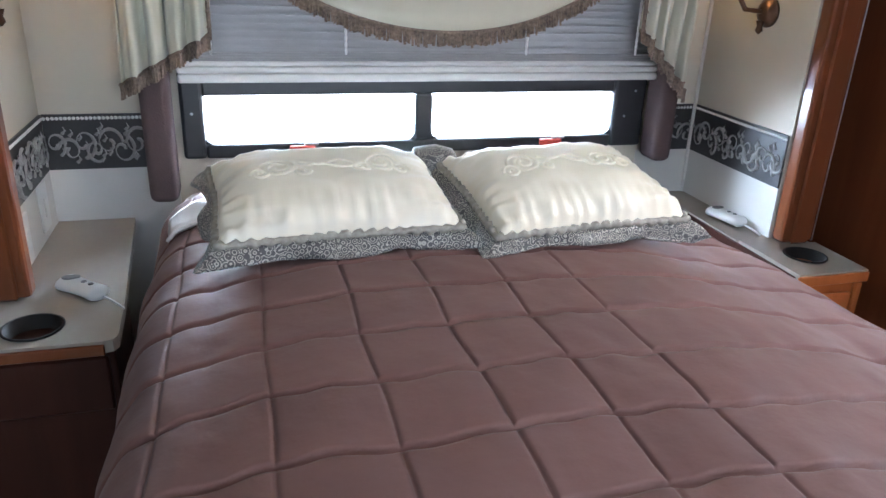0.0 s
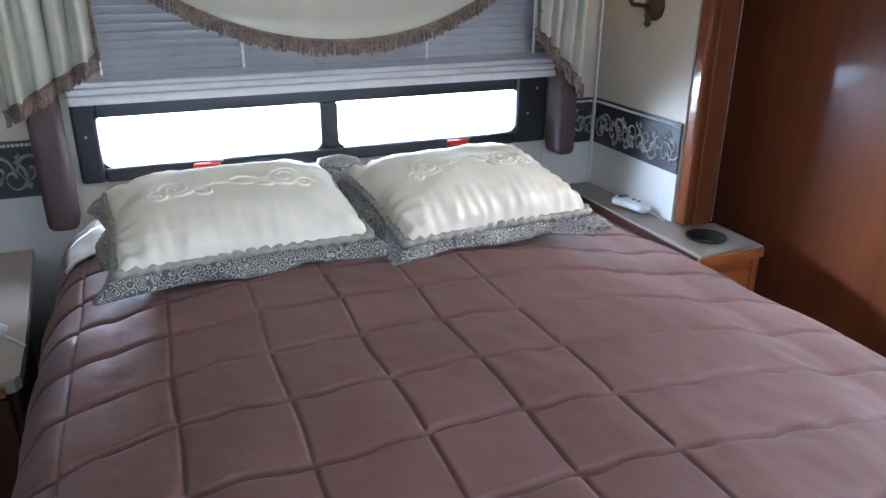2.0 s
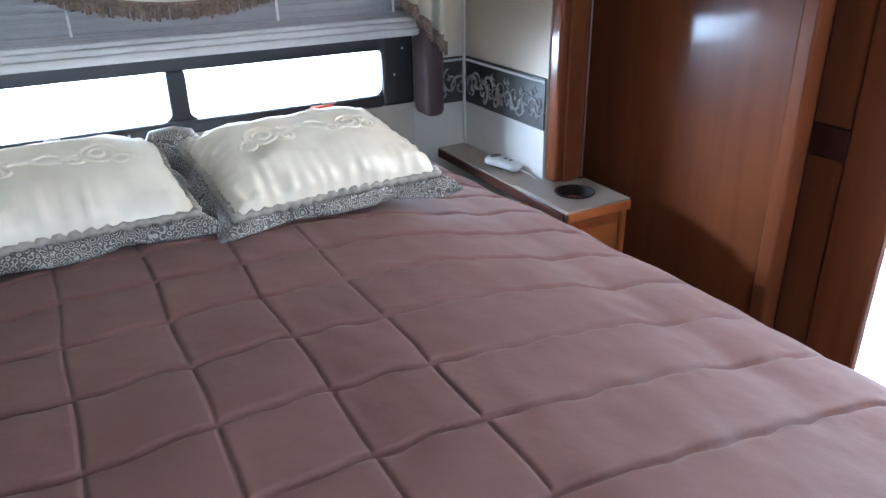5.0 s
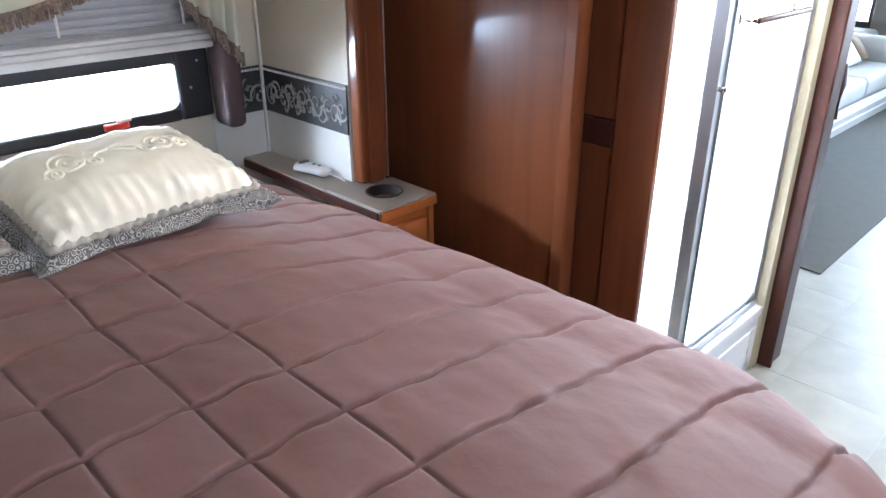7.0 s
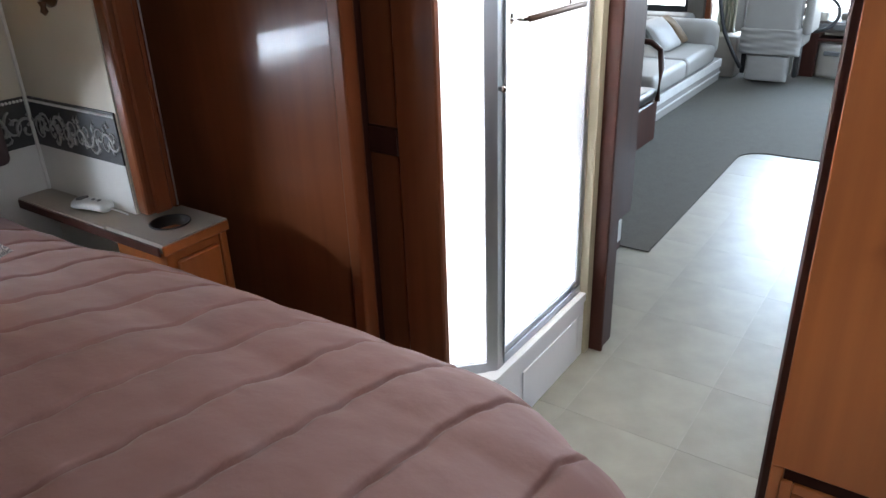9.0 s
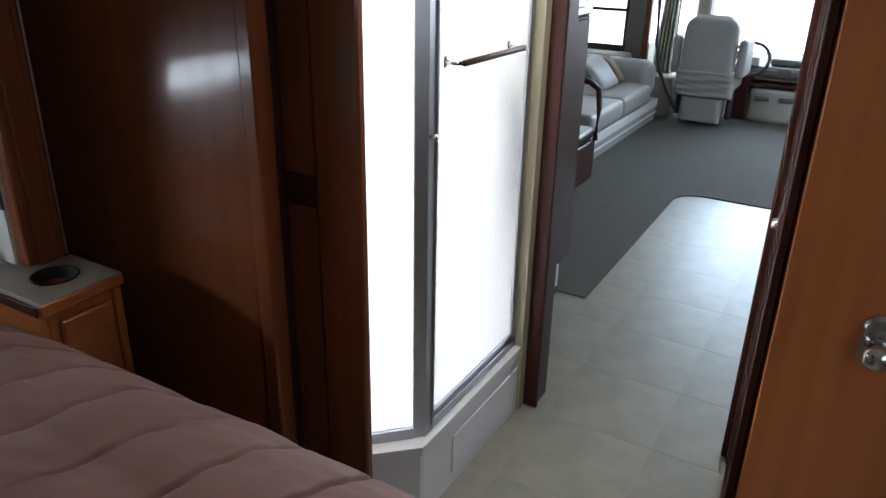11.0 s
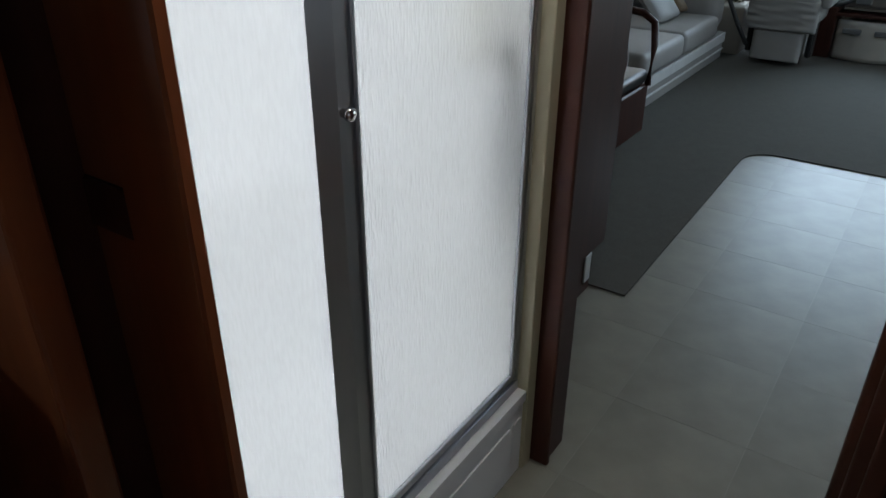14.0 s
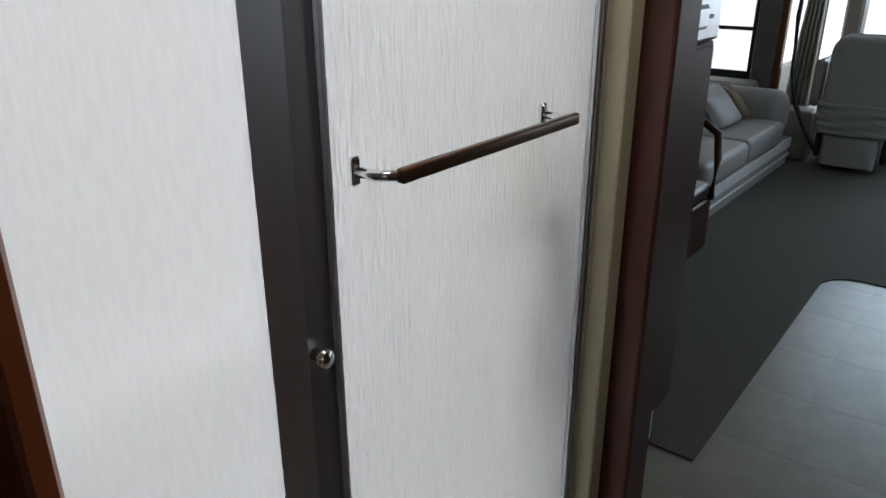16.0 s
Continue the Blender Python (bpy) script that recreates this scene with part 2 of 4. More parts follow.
def lathe(at, profile, axis="z", sides=32, squash=1.0, bm=None):
    """profile: (radius, height) pairs from the base."""
    bm = bm or bmesh.new()
    turn = {"z": Matrix(), "x": Matrix.Rotation(radians(90), 4, "Y"), "-x": Matrix.Rotation(radians(-90), 4, "Y"), "y": Matrix.Rotation(radians(-90), 4, "X")}[axis]
    rings = []
    for r, h in profile:
        rings.append([bm.verts.new(Vector(at) + turn @ Vector((r * math.cos(k * math.tau / sides), squash * r * math.sin(k * math.tau / sides), h))) for k in range(sides)])
    for a, b in zip(rings, rings[1:]):
        for k in range(sides):
            bm.faces.new((a[k], a[(k + 1) % sides], b[(k + 1) % sides], b[k]))
    bm.faces.new(rings[0])
    bm.faces.new(rings[-1])
    return bm


def sheet(f, nu, nv, thick=0.0, bm=None):
    """A grid of points f(u, v), u and v from 0 to 1, with an optional thickness."""
    bm = bm or bmesh.new()
    g = [[bm.verts.new(f(i / nu, j / nv)) for j in range(nv + 1)] for i in range(nu + 1)]
    faces = [bm.faces.new((g[i][j], g[i + 1][j], g[i + 1][j + 1], g[i][j + 1])) for i in range(nu) for j in range(nv)]
    if thick:
        bmesh.ops.recalc_face_normals(bm, faces=faces)
        bmesh.ops.solidify(bm, geom=faces, thickness=thick)
    return bm


def lattice(f, us, vs, thick=0.0):
    """Like sheet, over given rows of u and v."""
    bm = bmesh.new()
    g = [[bm.verts.new(f(u, v)) for v in vs] for u in us]
    faces = [bm.faces.new((g[i][j], g[i + 1][j], g[i + 1][j + 1], g[i][j + 1])) for i in range(len(us) - 1) for j in range(len(vs) - 1)]
    if thick:
        bmesh.ops.recalc_face_normals(bm, faces=faces)
        bmesh.ops.solidify(bm, geom=faces, thickness=thick)
    return bm


def prism(outline, z0, z1, bm=None):
    bm = bm or bmesh.new()
    lo = [bm.verts.new((x, y, z0)) for x, y in outline]
    hi = [bm.verts.new((x, y, z1)) for x, y in outline]
    bm.faces.new(lo[::-1])
    bm.faces.new(hi)
    for i in range(len(lo)):
        j = (i + 1) % len(lo)
        bm.faces.new((lo[i], lo[j], hi[j], hi[i]))
    return bm


def structure(name, bm, material, label, smooth=False):
    return tagged(part(name, bm, material, None, label, smooth), label, name.split("_")[0], "", "structure")


# ---- the large structure ----
H = 2.05
floor = structure("floor", box(-1.6, 9.0, -0.9, 2.9, -0.06, -0.0010, 0), GROUT, "stone-print vinyl floor with pale joints between square tiles")


def carpet_outline():
    pts = [(3.385, 1.088), (3.385, 2.75), (8.8, 2.75), (8.8, -0.85), (5.03, -0.85), (5.03, 0.955)]
    pts += [(4.88 + 0.15 * math.cos(radians(a)), 0.955 + 0.15 * math.sin(radians(a))) for a in range(0, 91, 9)]
    return pts


structure("carpet_floor", prism(carpet_outline(), -0.0025, 0.006), CARPET, "grey-brown cut-pile carpet in the lounge beyond the doorway")
structure("ceiling", box(-1.6, 9.0, -0.9, 2.9, H, H + 0.06, 0), CEIL, "white panelled coach ceiling")

# rear wall of the slide-out, with the opening of the bedroom window
YW = 2.073
wb = box(-0.42, 0.12, YW, YW + 0.08, 0, H, 0)
box(1.275, 2.10, YW, YW + 0.08, 0, H, 0, bm=wb)
box(0.12, 1.275, YW, YW + 0.08, 0, 0.885, 0, bm=wb)
box(0.12, 1.275, YW, YW + 0.08, 1.52, H, 0, bm=wb)
structure("wall_rear", wb, WALL, "cream wallpapered wall behind the bed with a window opening")
structure("wall_slide_right", box(1.446, 1.52, 1.69, YW, 0, H, 0), WALL, "cream wallpapered side wall of the bed slide-out")
structure("wall_slide_left", box(-0.25, -0.175, 1.69, YW, 0, H, 0), WALL, "cream wallpapered side wall of the bed slide-out")
for name, x0, x1, y0, y1 in (("trim_panel", -0.173, 0.10, YW - 0.004, YW - 0.0005), ("trim_panel", 1.28, 1.444, YW - 0.004, YW - 0.0005), ("trim_panel", 1.442, 1.4455, 1.692, YW - 0.005), ("trim_panel", -0.1745, -0.171, 1.692, YW - 0.005)):
    structure(name, box(x0, x1, y0, y1, 0.30, 0.866, 0), WALL_LOW, "pale lower wall panel beneath the wallpaper border")
structure("trim_corner", box(1.434, 1.4415, YW - 0.012, YW - 0.0045, 0.74, 1.9, 0.001), WALL_LOW, "pale corner bead between two walls")

# outer shell behind and beside the camera
sb = box(-1.6, 1.75, -0.9, -0.82, 0, 1.05, 0)
box(-1.6, 1.75, -0.9, -0.82, 1.65, H, 0, bm=sb)
box(-1.6, -0.15, -0.9, -0.82, 1.05, 1.65, 0, bm=sb)
box(1.05, 1.75, -0.9, -0.82, 1.05, 1.65, 0, bm=sb)
structure("wall_side", sb, WALL, "cream wallpapered side wall with a window opening")
structure("wall_back", box(-1.68, -1.6, -0.9, 2.2, 0, H, 0), WALL, "cream wallpapered rear end wall of the coach")
structure("wall_left", box(-1.6, -0.25, 1.72, 1.80, 0, H, 0), WOOD_DARK, "dark cherry wall beside the bed slide-out")
structure("wall_lounge_right", box(2.66, 9.0, -0.98, -0.9, 0, 0.9, 0), WALL, "cream side wall of the lounge under the windows")
structure("wall_lounge_right_top", box(2.66, 9.0, -0.98, -0.9, 1.6, H, 0), WALL, "cream side wall of the lounge above the windows")
structure("wall_lounge_left", box(2.62, 7.26, 2.76, 2.84, 0, H, 0), WALL, "cream side wall of the lounge slide-out")
eb = box(7.20, 7.26, 2.665, 2.755, 0, H, 0)
box(7.20, 7.26, 2.175, 2.66, 0, 0.49, 0, bm=eb)
box(7.20, 7.26, 2.175, 2.66, 1.50, H, 0, bm=eb)
structure("wall_slide_end", eb, WALL, "cream end wall of the lounge slide-out with a window opening")
structure("wall_cab_left", box(7.2605, 8.42, 2.04, 2.12, 0, 0.55, 0), WALL, "cream cab wall under the side window")
structure("wall_cab", box(8.42, 8.5, -0.9, 2.5, 0, 0.42, 0), DASH, "dark wall under the windshield")

# bulkhead between bedroom and lounge, with the open doorway
structure("wall_bulkhead", box(2.515, 2.60, 1.03, 2.755, 0, H, 0), GREEN_WALL, "pale olive wallpapered bulkhead beside the shower")
structure("trim_shower_side", box(2.512, 2.5495, 0.990, 1.0295, 0, H, 0.002), GREEN_WALL, "pale olive strip between shower and door frame")
structure("wall_bulkhead_right", box(2.56, 2.62, -0.9, 0.329, 0, H, 0), WOOD_DARK, "dark cherry bulkhead on the bathroom side")
structure("wall_passage_right", box(1.70, 2.56, 0.215, 0.275, 0, H, 0), WOOD_DARK, "dark cherry wall of the passage on the bathroom side")
structure("wall_bath_front", box(1.66, 1.72, -0.9, -0.42, 0, H, 0), WOOD, "cherry wall beside the bathroom door")
fr = thing("door_frame", (2.56, 0.97, 0), "dark cherry door frame with moulded edges round the open passage", "door frame", kind="structure")
jb = box(2.562, 2.652, 0.953, 0.992, 0, H, 0.006, 2)
box(2.550, 2.566, 0.945, 1.004, 0, H, 0.005, 2, bm=jb)
part("jamb", jb, WOOD_DARK, fr)
jb = box(2.6205, 2.668, 0.330, 0.386, 0, H, 0.006, 2)
box(2.590, 2.6195, 0.3355, 0.366, 0, H, 0.006, 2, bm=jb)
part("jamb", jb, WOOD_DARK, fr)
part("casing", box(2.546, 2.5595, 0.306, 0.342, 0, H, 0.005, 2), WOOD_DARK, fr)

# ---- bed ----
BX0, BX1 = 0.195, 1.045
SEAM_X = [0.150, 0.264, 0.376, 0.486, 0.594, 0.700]
SEAM_Y = [0.29, 0.41, 0.53, 0.65, 0.757, 0.866, 0.981, 1.093, 1.205, 1.310, 1.41, 1.51, 1.61]


def near(v, seams, width):
    d = min(abs(v - s) for s in seams)
    return 1 - math.exp(-(d / width) ** 2)


def tuck(v, seams, steep, slack):
    """A stitched tuck: the far panel stands up steeply behind the seam, the near one falls slowly to it."""
    d = min((v - q for q in seams), key=abs)
    return 1 - math.exp(-(d / (steep if d > 0 else slack)) ** 2)


def quilt_point(a, b):
    """a across, b along the unfolded quilt; what lies past the edge folds down over a round edge."""
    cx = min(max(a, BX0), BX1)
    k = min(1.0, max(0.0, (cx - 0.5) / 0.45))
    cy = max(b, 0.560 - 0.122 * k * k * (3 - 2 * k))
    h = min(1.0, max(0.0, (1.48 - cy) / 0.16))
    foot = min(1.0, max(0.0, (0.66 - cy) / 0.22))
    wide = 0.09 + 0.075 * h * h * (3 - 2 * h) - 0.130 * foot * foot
    dx, dy = a - cx, b - cy
    d = math.hypot(dx, dy)
    r = 0.14 + ((wide if dx > 0 else -0.035) * (dx / d) ** 4 if d > 1e-6 else 0)
    top = 0.933 - 0.064 * max(0.0, (cx - 0.62) / 0.44) ** 2.2 - 0.035 * max(0.0, (0.45 - cx) / 0.28) ** 2.5 - 0.020 * max(0, cy - 0.9) - 0.02 * max(0.0, (0.6 - cy) / 0.18) ** 2
    wy = 0.007 * noise.noise(Vector((a * 5, b * 3, 3.1))) + 0.003 * math.sin(a * 17 + b * 5)
    wx = 0.005 * noise.noise(Vector((b * 6, a * 3, 7)))
    ripple = b + 0.0016 * math.sin(a * 95) + 0.0022 * noise.noise(Vector((a * 22, b * 4, 9)))
    sy, fy = tuck(ripple, SEAM_Y, 0.0026, 0.0055), near(b, SEAM_Y, 0.035)
    sx, fx = (near(a, SEAM_X, 0.0022), near(a, SEAM_X, 0.035)) if a < 0.80 else (1.0, 1.0)
    puff = 0.0085 - max(0.0036 * (1 - sx), 0.0078 * (1 - sy)) + 0.0016 * min(fx, fy) + 0.004 * noise.noise(Vector((a * 9, b * 9, 0))) + 0.0012 * noise.noise(Vector((a * 38, b * 24, 5))) + 0.0005 * noise.noise(Vector((a * 85, b * 60, 8)))
    puff += 0.0014 * (1 - fy) * math.sin(a * 60 + 4 * noise.noise(Vector((a * 8, b * 8, 2))))
    if d < 1e-6:
        return Vector((cx + wx, cy + wy, top - 0.010 + puff))
    nx, ny = dx / d, dy / d
    ang = min(d / r, math.pi / 2)
    out, drop = r * math.sin(ang), r * (1 - math.cos(ang))
    drop += max(0.0, d - r * math.pi / 2)
    out += 0.012 * math.sin((a + b) * 31) * min(1, max(0, d - r) / 0.2)
    out += puff * math.sin(ang)
    return Vector((cx + wx + nx * out, cy + wy + ny * out, top - 0.010 - drop + puff * math.cos(ang)))


bed = thing("bed", (0.65, 1.1, 0), "made double bed in the slide-out on a dark wood platform", "bed")
part("platform", box(0.14, 1.16, 0.52, 2.03, 0, 0.42, 0.01), WOOD_DARK, bed)
part("mattress", box(0.10, 1.16, 0.62, 2.05, 0.42, 0.82, 0.05, 4), SHEET, bed, "white mattress showing at the head", True)
QA0, QA1, QB0, QB1 = BX0 - 0.52, BX1 + 0.62, -0.02, 1.80


def rows(lo, hi, step, seams):
    out = [lo + (hi - lo) * k / int((hi - lo) / step) for k in range(int((hi - lo) / step) + 1)]
    out = [v for v in out if all(abs(v - q) > 0.011 for q in seams)]
    for q in seams:
        out += [q + e for e in (-0.010, -0.006, -0.0035, -0.0015, 0, 0.0015, 0.0035, 0.006, 0.010)]
    return sorted(v for v in out if lo <= v <= hi)


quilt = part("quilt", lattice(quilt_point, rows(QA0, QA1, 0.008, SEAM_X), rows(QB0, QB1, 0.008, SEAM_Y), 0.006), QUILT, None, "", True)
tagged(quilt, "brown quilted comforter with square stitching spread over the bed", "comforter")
tagged(part("fitted_sheet", sheet(lambda u, v: quilt_point(0.11 + 0.17 * u, 1.585 + 0.13 * v) + Vector((-0.004 * (1 - u), 0, 0.010 + 0.003 * math.sin(u * 9 + v * 5))), 18, 12, 0.005), SHEET, None, "", True), "white sheet folded out at the head of the bed", "sheet")


def pillow(x0, x1, y0, y1, tilt, lift, skew, label):
    w, d, h = x1 - x0, y1 - y0, 0.100
    m = pose((x0 + x1) / 2, y0, lift, tilt, 0, skew)
    ob = thing("pillow", ((x0 + x1) / 2, (y0 + y1) / 2, 0.93), label, "pillow", "pillows on the bed")

    def face(s):
        def f(u, v):
            a, b = 2 * u - 1, 2 * v - 1
            edge = (1 - abs(a) ** 4.2) ** 0.5 * (1 - abs(b) ** 3.2) ** 0.5 if abs(a) < 1 and abs(b) < 1 else 0
            pinch = 1 - 0.05 * (1 - abs(a)) * abs(b) ** 3 - 0.05 * (1 - abs(b)) * abs(a) ** 3
            wr = 0.008 * noise.noise(Vector((a * 3.2 + x0 * 9, b * 3.2, 1))) + 0.0035 * edge ** 0.4 * (1 - edge) * math.sin(a * 24 + 3 * noise.noise(Vector((a * 4, b * 2, x0)))) * (1 if abs(b) > 0.5 else 0.3) + 0.006 * (1 - edge) * math.sin(b * 30 + 2 * a + 2 * noise.noise(Vector((a * 3, b * 6, x0)))) * abs(a) + 0.0045 * (1 - edge) * math.sin(a * 44 + 3 * b + 2 * noise.noise(Vector((a * 6, b * 3, 4)))) * abs(b) + 0.0009 * math.exp(-((b + 0.72) / 0.2) ** 2) * math.sin(a * 58 + 3 * noise.noise(Vector((a * 7, 0, x0))))
            return m @ Vector((a * w / 2 * pinch, d / 2 + b * d / 2 * pinch, s * h * 0.62 * edge + (wr if s > 0 else 0) * (edge > 0)))
        return f
    bm = sheet(face(1), 72, 56)
    sheet(face(-1), 24, 20, 0, bm)
    body = part("cushion", bm, SATIN, ob, "cream satin cushion face", True)
    # embroidered scrolls raised on the face
    eb = bmesh.new()
    f = face(1)

    def stitched(curve):
        tube([f(0.5 + a, 0.47 + 1.25 * b) + (m.to_3x3() @ Vector((0, 0, 0.0004))) for a, b in curve], 0.0031, 6, eb)
    stitched([(-0.16 + 0.32 * k / 60, -0.030 * math.cos(k / 60 * math.tau * 1.5) + 0.02) for k in range(61)])
    stitched([(-0.13 + 0.26 * k / 50, 0.058 + 0.020 * math.cos(k / 50 * math.tau * 1.5)) for k in range(51)])
    for side in (-1, 1):
        for cx, cy, size, turns in ((0.22, 0.02, 0.085, 2.1), (0.13, -0.035, 0.050, 1.6), (0.30, -0.03, 0.045, 1.4)):
            stitched([(side * (cx + size * (1 - k / 52) * math.cos(k / 44 * turns * math.tau)), cy + 1.15 * size * (1 - k / 52) * math.sin(k / 44 * turns * math.tau)) for k in range(45)])
    part("embroidery", eb, SATIN, ob, "raised scroll stitching", True)

    def rim(s, grow=0.0):
        # s from 0 to 1 round the edge
        q = (s % 1) * 4
        k, t = int(q), q - int(q)
        a, b = ((-1 + 2 * t, -1), (1, -1 + 2 * t), (1 - 2 * t, 1), (-1, 1 - 2 * t))[k]
        pinch = 1 - 0.05 * (1 - abs(a)) * abs(b) ** 3 - 0.05 * (1 - abs(b)) * abs(a) ** 3
        return Vector((a * (w / 2 * pinch + grow), d / 2 + b * (d / 2 * pinch + grow), 0))
    n = 220
    pb = bmesh.new()
    tube([m @ (rim(i / n) + Vector((0, 0, 0.004 + 0.0022 * math.sin(i * 2.1)))) for i in range(n)], lambda t: 0.0062 + 0.0022 * math.sin(t * math.tau * 66), 6, pb, True)
    part("braid", pb, BRAID, ob, "braided silver-grey cord edging", True)

    def ruffle(u, v2):
        # out along the upper face and back along the under face
        v = 1 - abs(2 * v2 - 1)
        under = 0.003 if v2 > 0.5 else 0.0
        p, q = rim(u), rim(u, 0.010 + 0.022 * abs(math.cos(u * math.tau * 4)) ** 1.6)
        z = -0.030 * v * v + 0.012 * v * math.sin(u * math.tau * 13) * (1 if u < 0.55 else 0.6)
        pt = m @ (p.lerp(q, v) + Vector((0, 0, z)))
        return Vector((pt.x, pt.y, max(pt.z, 0.936 - 0.02 * max(0, pt.y - 0.9) - 0.03 * max(0.0, (pt.x - 0.75) / 0.3) ** 2) - under))
    part("flange", sheet(ruffle, 240, 12), SHAM, ob, "grey scroll-print ruffled flange", True)
    return ob


pillow(0.205, 0.575, 1.330, 1.590, 9, 0.950, 3, "cream satin pillow sham with a grey scroll ruffle")
pillow(0.615, 0.965, 1.318, 1.590, 9, 0.944, 5, "cream satin pillow sham with a grey scroll ruffle")
tagged(part("neck_roll", lathe((0.575, 1.60, 0.985), [(0.012, -0.03), (0.030, -0.02), (0.034, 0.02), (0.026, 0.05), (0.01, 0.06)], "x", 20), SHAM, None, "", True), "small grey scroll-print roll cushion behind the pillows", "cushion")


# ---- nightstands ----
def top_with_hole(cx, cy, r, half, z0, z1):
    bm = bmesh.new()
    n = 48
    rings = {}
    for key, z in (("t", z1), ("b", z0)):
        inner, outer = [], []
        for k in range(n):
            a = k * math.tau / n
            c, s = math.cos(a), math.sin(a)
            q = half / max(abs(c), abs(s))
            inner.append(bm.verts.new((cx + r * c, cy + r * s, z)))
            outer.append(bm.verts.new((cx + q * c, cy + q * s, z)))
        rings[key] = (inner, outer)
    for k in range(n):
        j = (k + 1) % n
        for key in "tb":
            i_, o_ = rings[key]
            bm.faces.new((i_[k], i_[j], o_[j], o_[k]))
        bm.faces.new((rings["t"][0][k], rings["t"][0][j], rings["b"][0][j], rings["b"][0][k]))
        bm.faces.new((rings["t"][1][k], rings["t"][1][j], rings["b"][1][j], rings["b"][1][k]))
    return bm


def cup_liner(parent, cx, cy, r, z):
    part("cup_holder", lathe((cx, cy, z - 0.07), [(r * 0.8, 0), (r * 0.86, 0.002), (r, 0.071), (r * 1.06, 0.072), (r * 1.06, 0.0735), (r * 0.95, 0.0735), (r * 0.82, 0.006), (0.001, 0.006)]), CUP, parent, "black cup holder sunk in the top", True)


ZN = 0.745
ns = thing("nightstand", (1.445, 1.57, 0), "narrow honey-coloured wood nightstand with a taupe laminate top beside the bed", "nightstand", "nightstands")
hb = top_with_hole(1.452, 1.577, 0.045, 0.072, ZN - 0.022, ZN)
box(1.362, 1.38, 1.483, 1.69, ZN - 0.022, ZN, 0, bm=hb)
box(1.524, 1.538, 1.483, 1.649, ZN - 0.022, ZN, 0, bm=hb)
box(1.38, 1.524, 1.483, 1.505, ZN - 0.022, ZN, 0, bm=hb)
box(1.38, 1.524, 1.649, 1.69, ZN - 0.022, ZN, 0, bm=hb)
box(1.355, 1.444, 1.69, YW - 0.006, ZN - 0.022, ZN, 0, bm=hb)
part("top", hb, LAMINATE, ns, "taupe laminate top")
part("edge_band", box(1.358, 1.5375, 1.477, 1.4835, ZN - 0.026, ZN - 0.003, 0.002), WOOD_LIGHT, ns)
part("edge_band", box(1.350, 1.3555, 1.484, YW - 0.01, ZN - 0.026, ZN - 0.003, 0.002), WOOD_DARK, ns)
part("body", box(1.372, 1.525, 1.492, 1.68, 0, ZN - 0.0225, 0.002), WOOD_LIGHT, ns)
part("door", box(1.392, 1.505, 1.478, 1.4915, 0.10, ZN - 0.05, 0.004), WOOD_LIGHT, ns)
part("corner_post", box(1.512, 1.530, 1.480, 1.4915, 0, ZN - 0.027, 0.003), WOOD_LIGHT, ns)
cup_liner(ns, 1.452, 1.577, 0.0445, ZN)

ns2 = thing("nightstand", (-0.10, 1.6, 0), "nightstand with a taupe laminate top and wood edge beside the bed", "nightstand", "nightstands")
hb = top_with_hole(-0.105, 1.532, 0.047, 0.068, ZN - 0.022, ZN)
prism([(-0.037, 1.464), (0.012, 1.464), (0.026, 1.468), (0.033, 1.482), (0.028, 1.60), (-0.037, 1.60)], ZN - 0.022, ZN, hb)
box(-0.42, -0.173, 1.464, 1.715, ZN - 0.022, ZN, 0, bm=hb)
prism([(-0.173, 1.60), (0.028, 1.60), (-0.006, YW - 0.006), (-0.169, YW - 0.006), (-0.169, 1.69), (-0.173, 1.69)], ZN - 0.022, ZN, hb)
part("top", hb, LAMINATE, ns2, "taupe laminate top")
part("edge_band", box(-0.42, 0.014, 1.457, 1.4635, ZN - 0.024, ZN - 0.004, 0.002), WOOD, ns2)
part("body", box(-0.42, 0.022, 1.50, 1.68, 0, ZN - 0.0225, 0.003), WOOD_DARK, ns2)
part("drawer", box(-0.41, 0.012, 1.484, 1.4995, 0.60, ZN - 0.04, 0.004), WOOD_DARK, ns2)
cup_liner(ns2, -0.105, 1.532, 0.0465, ZN)


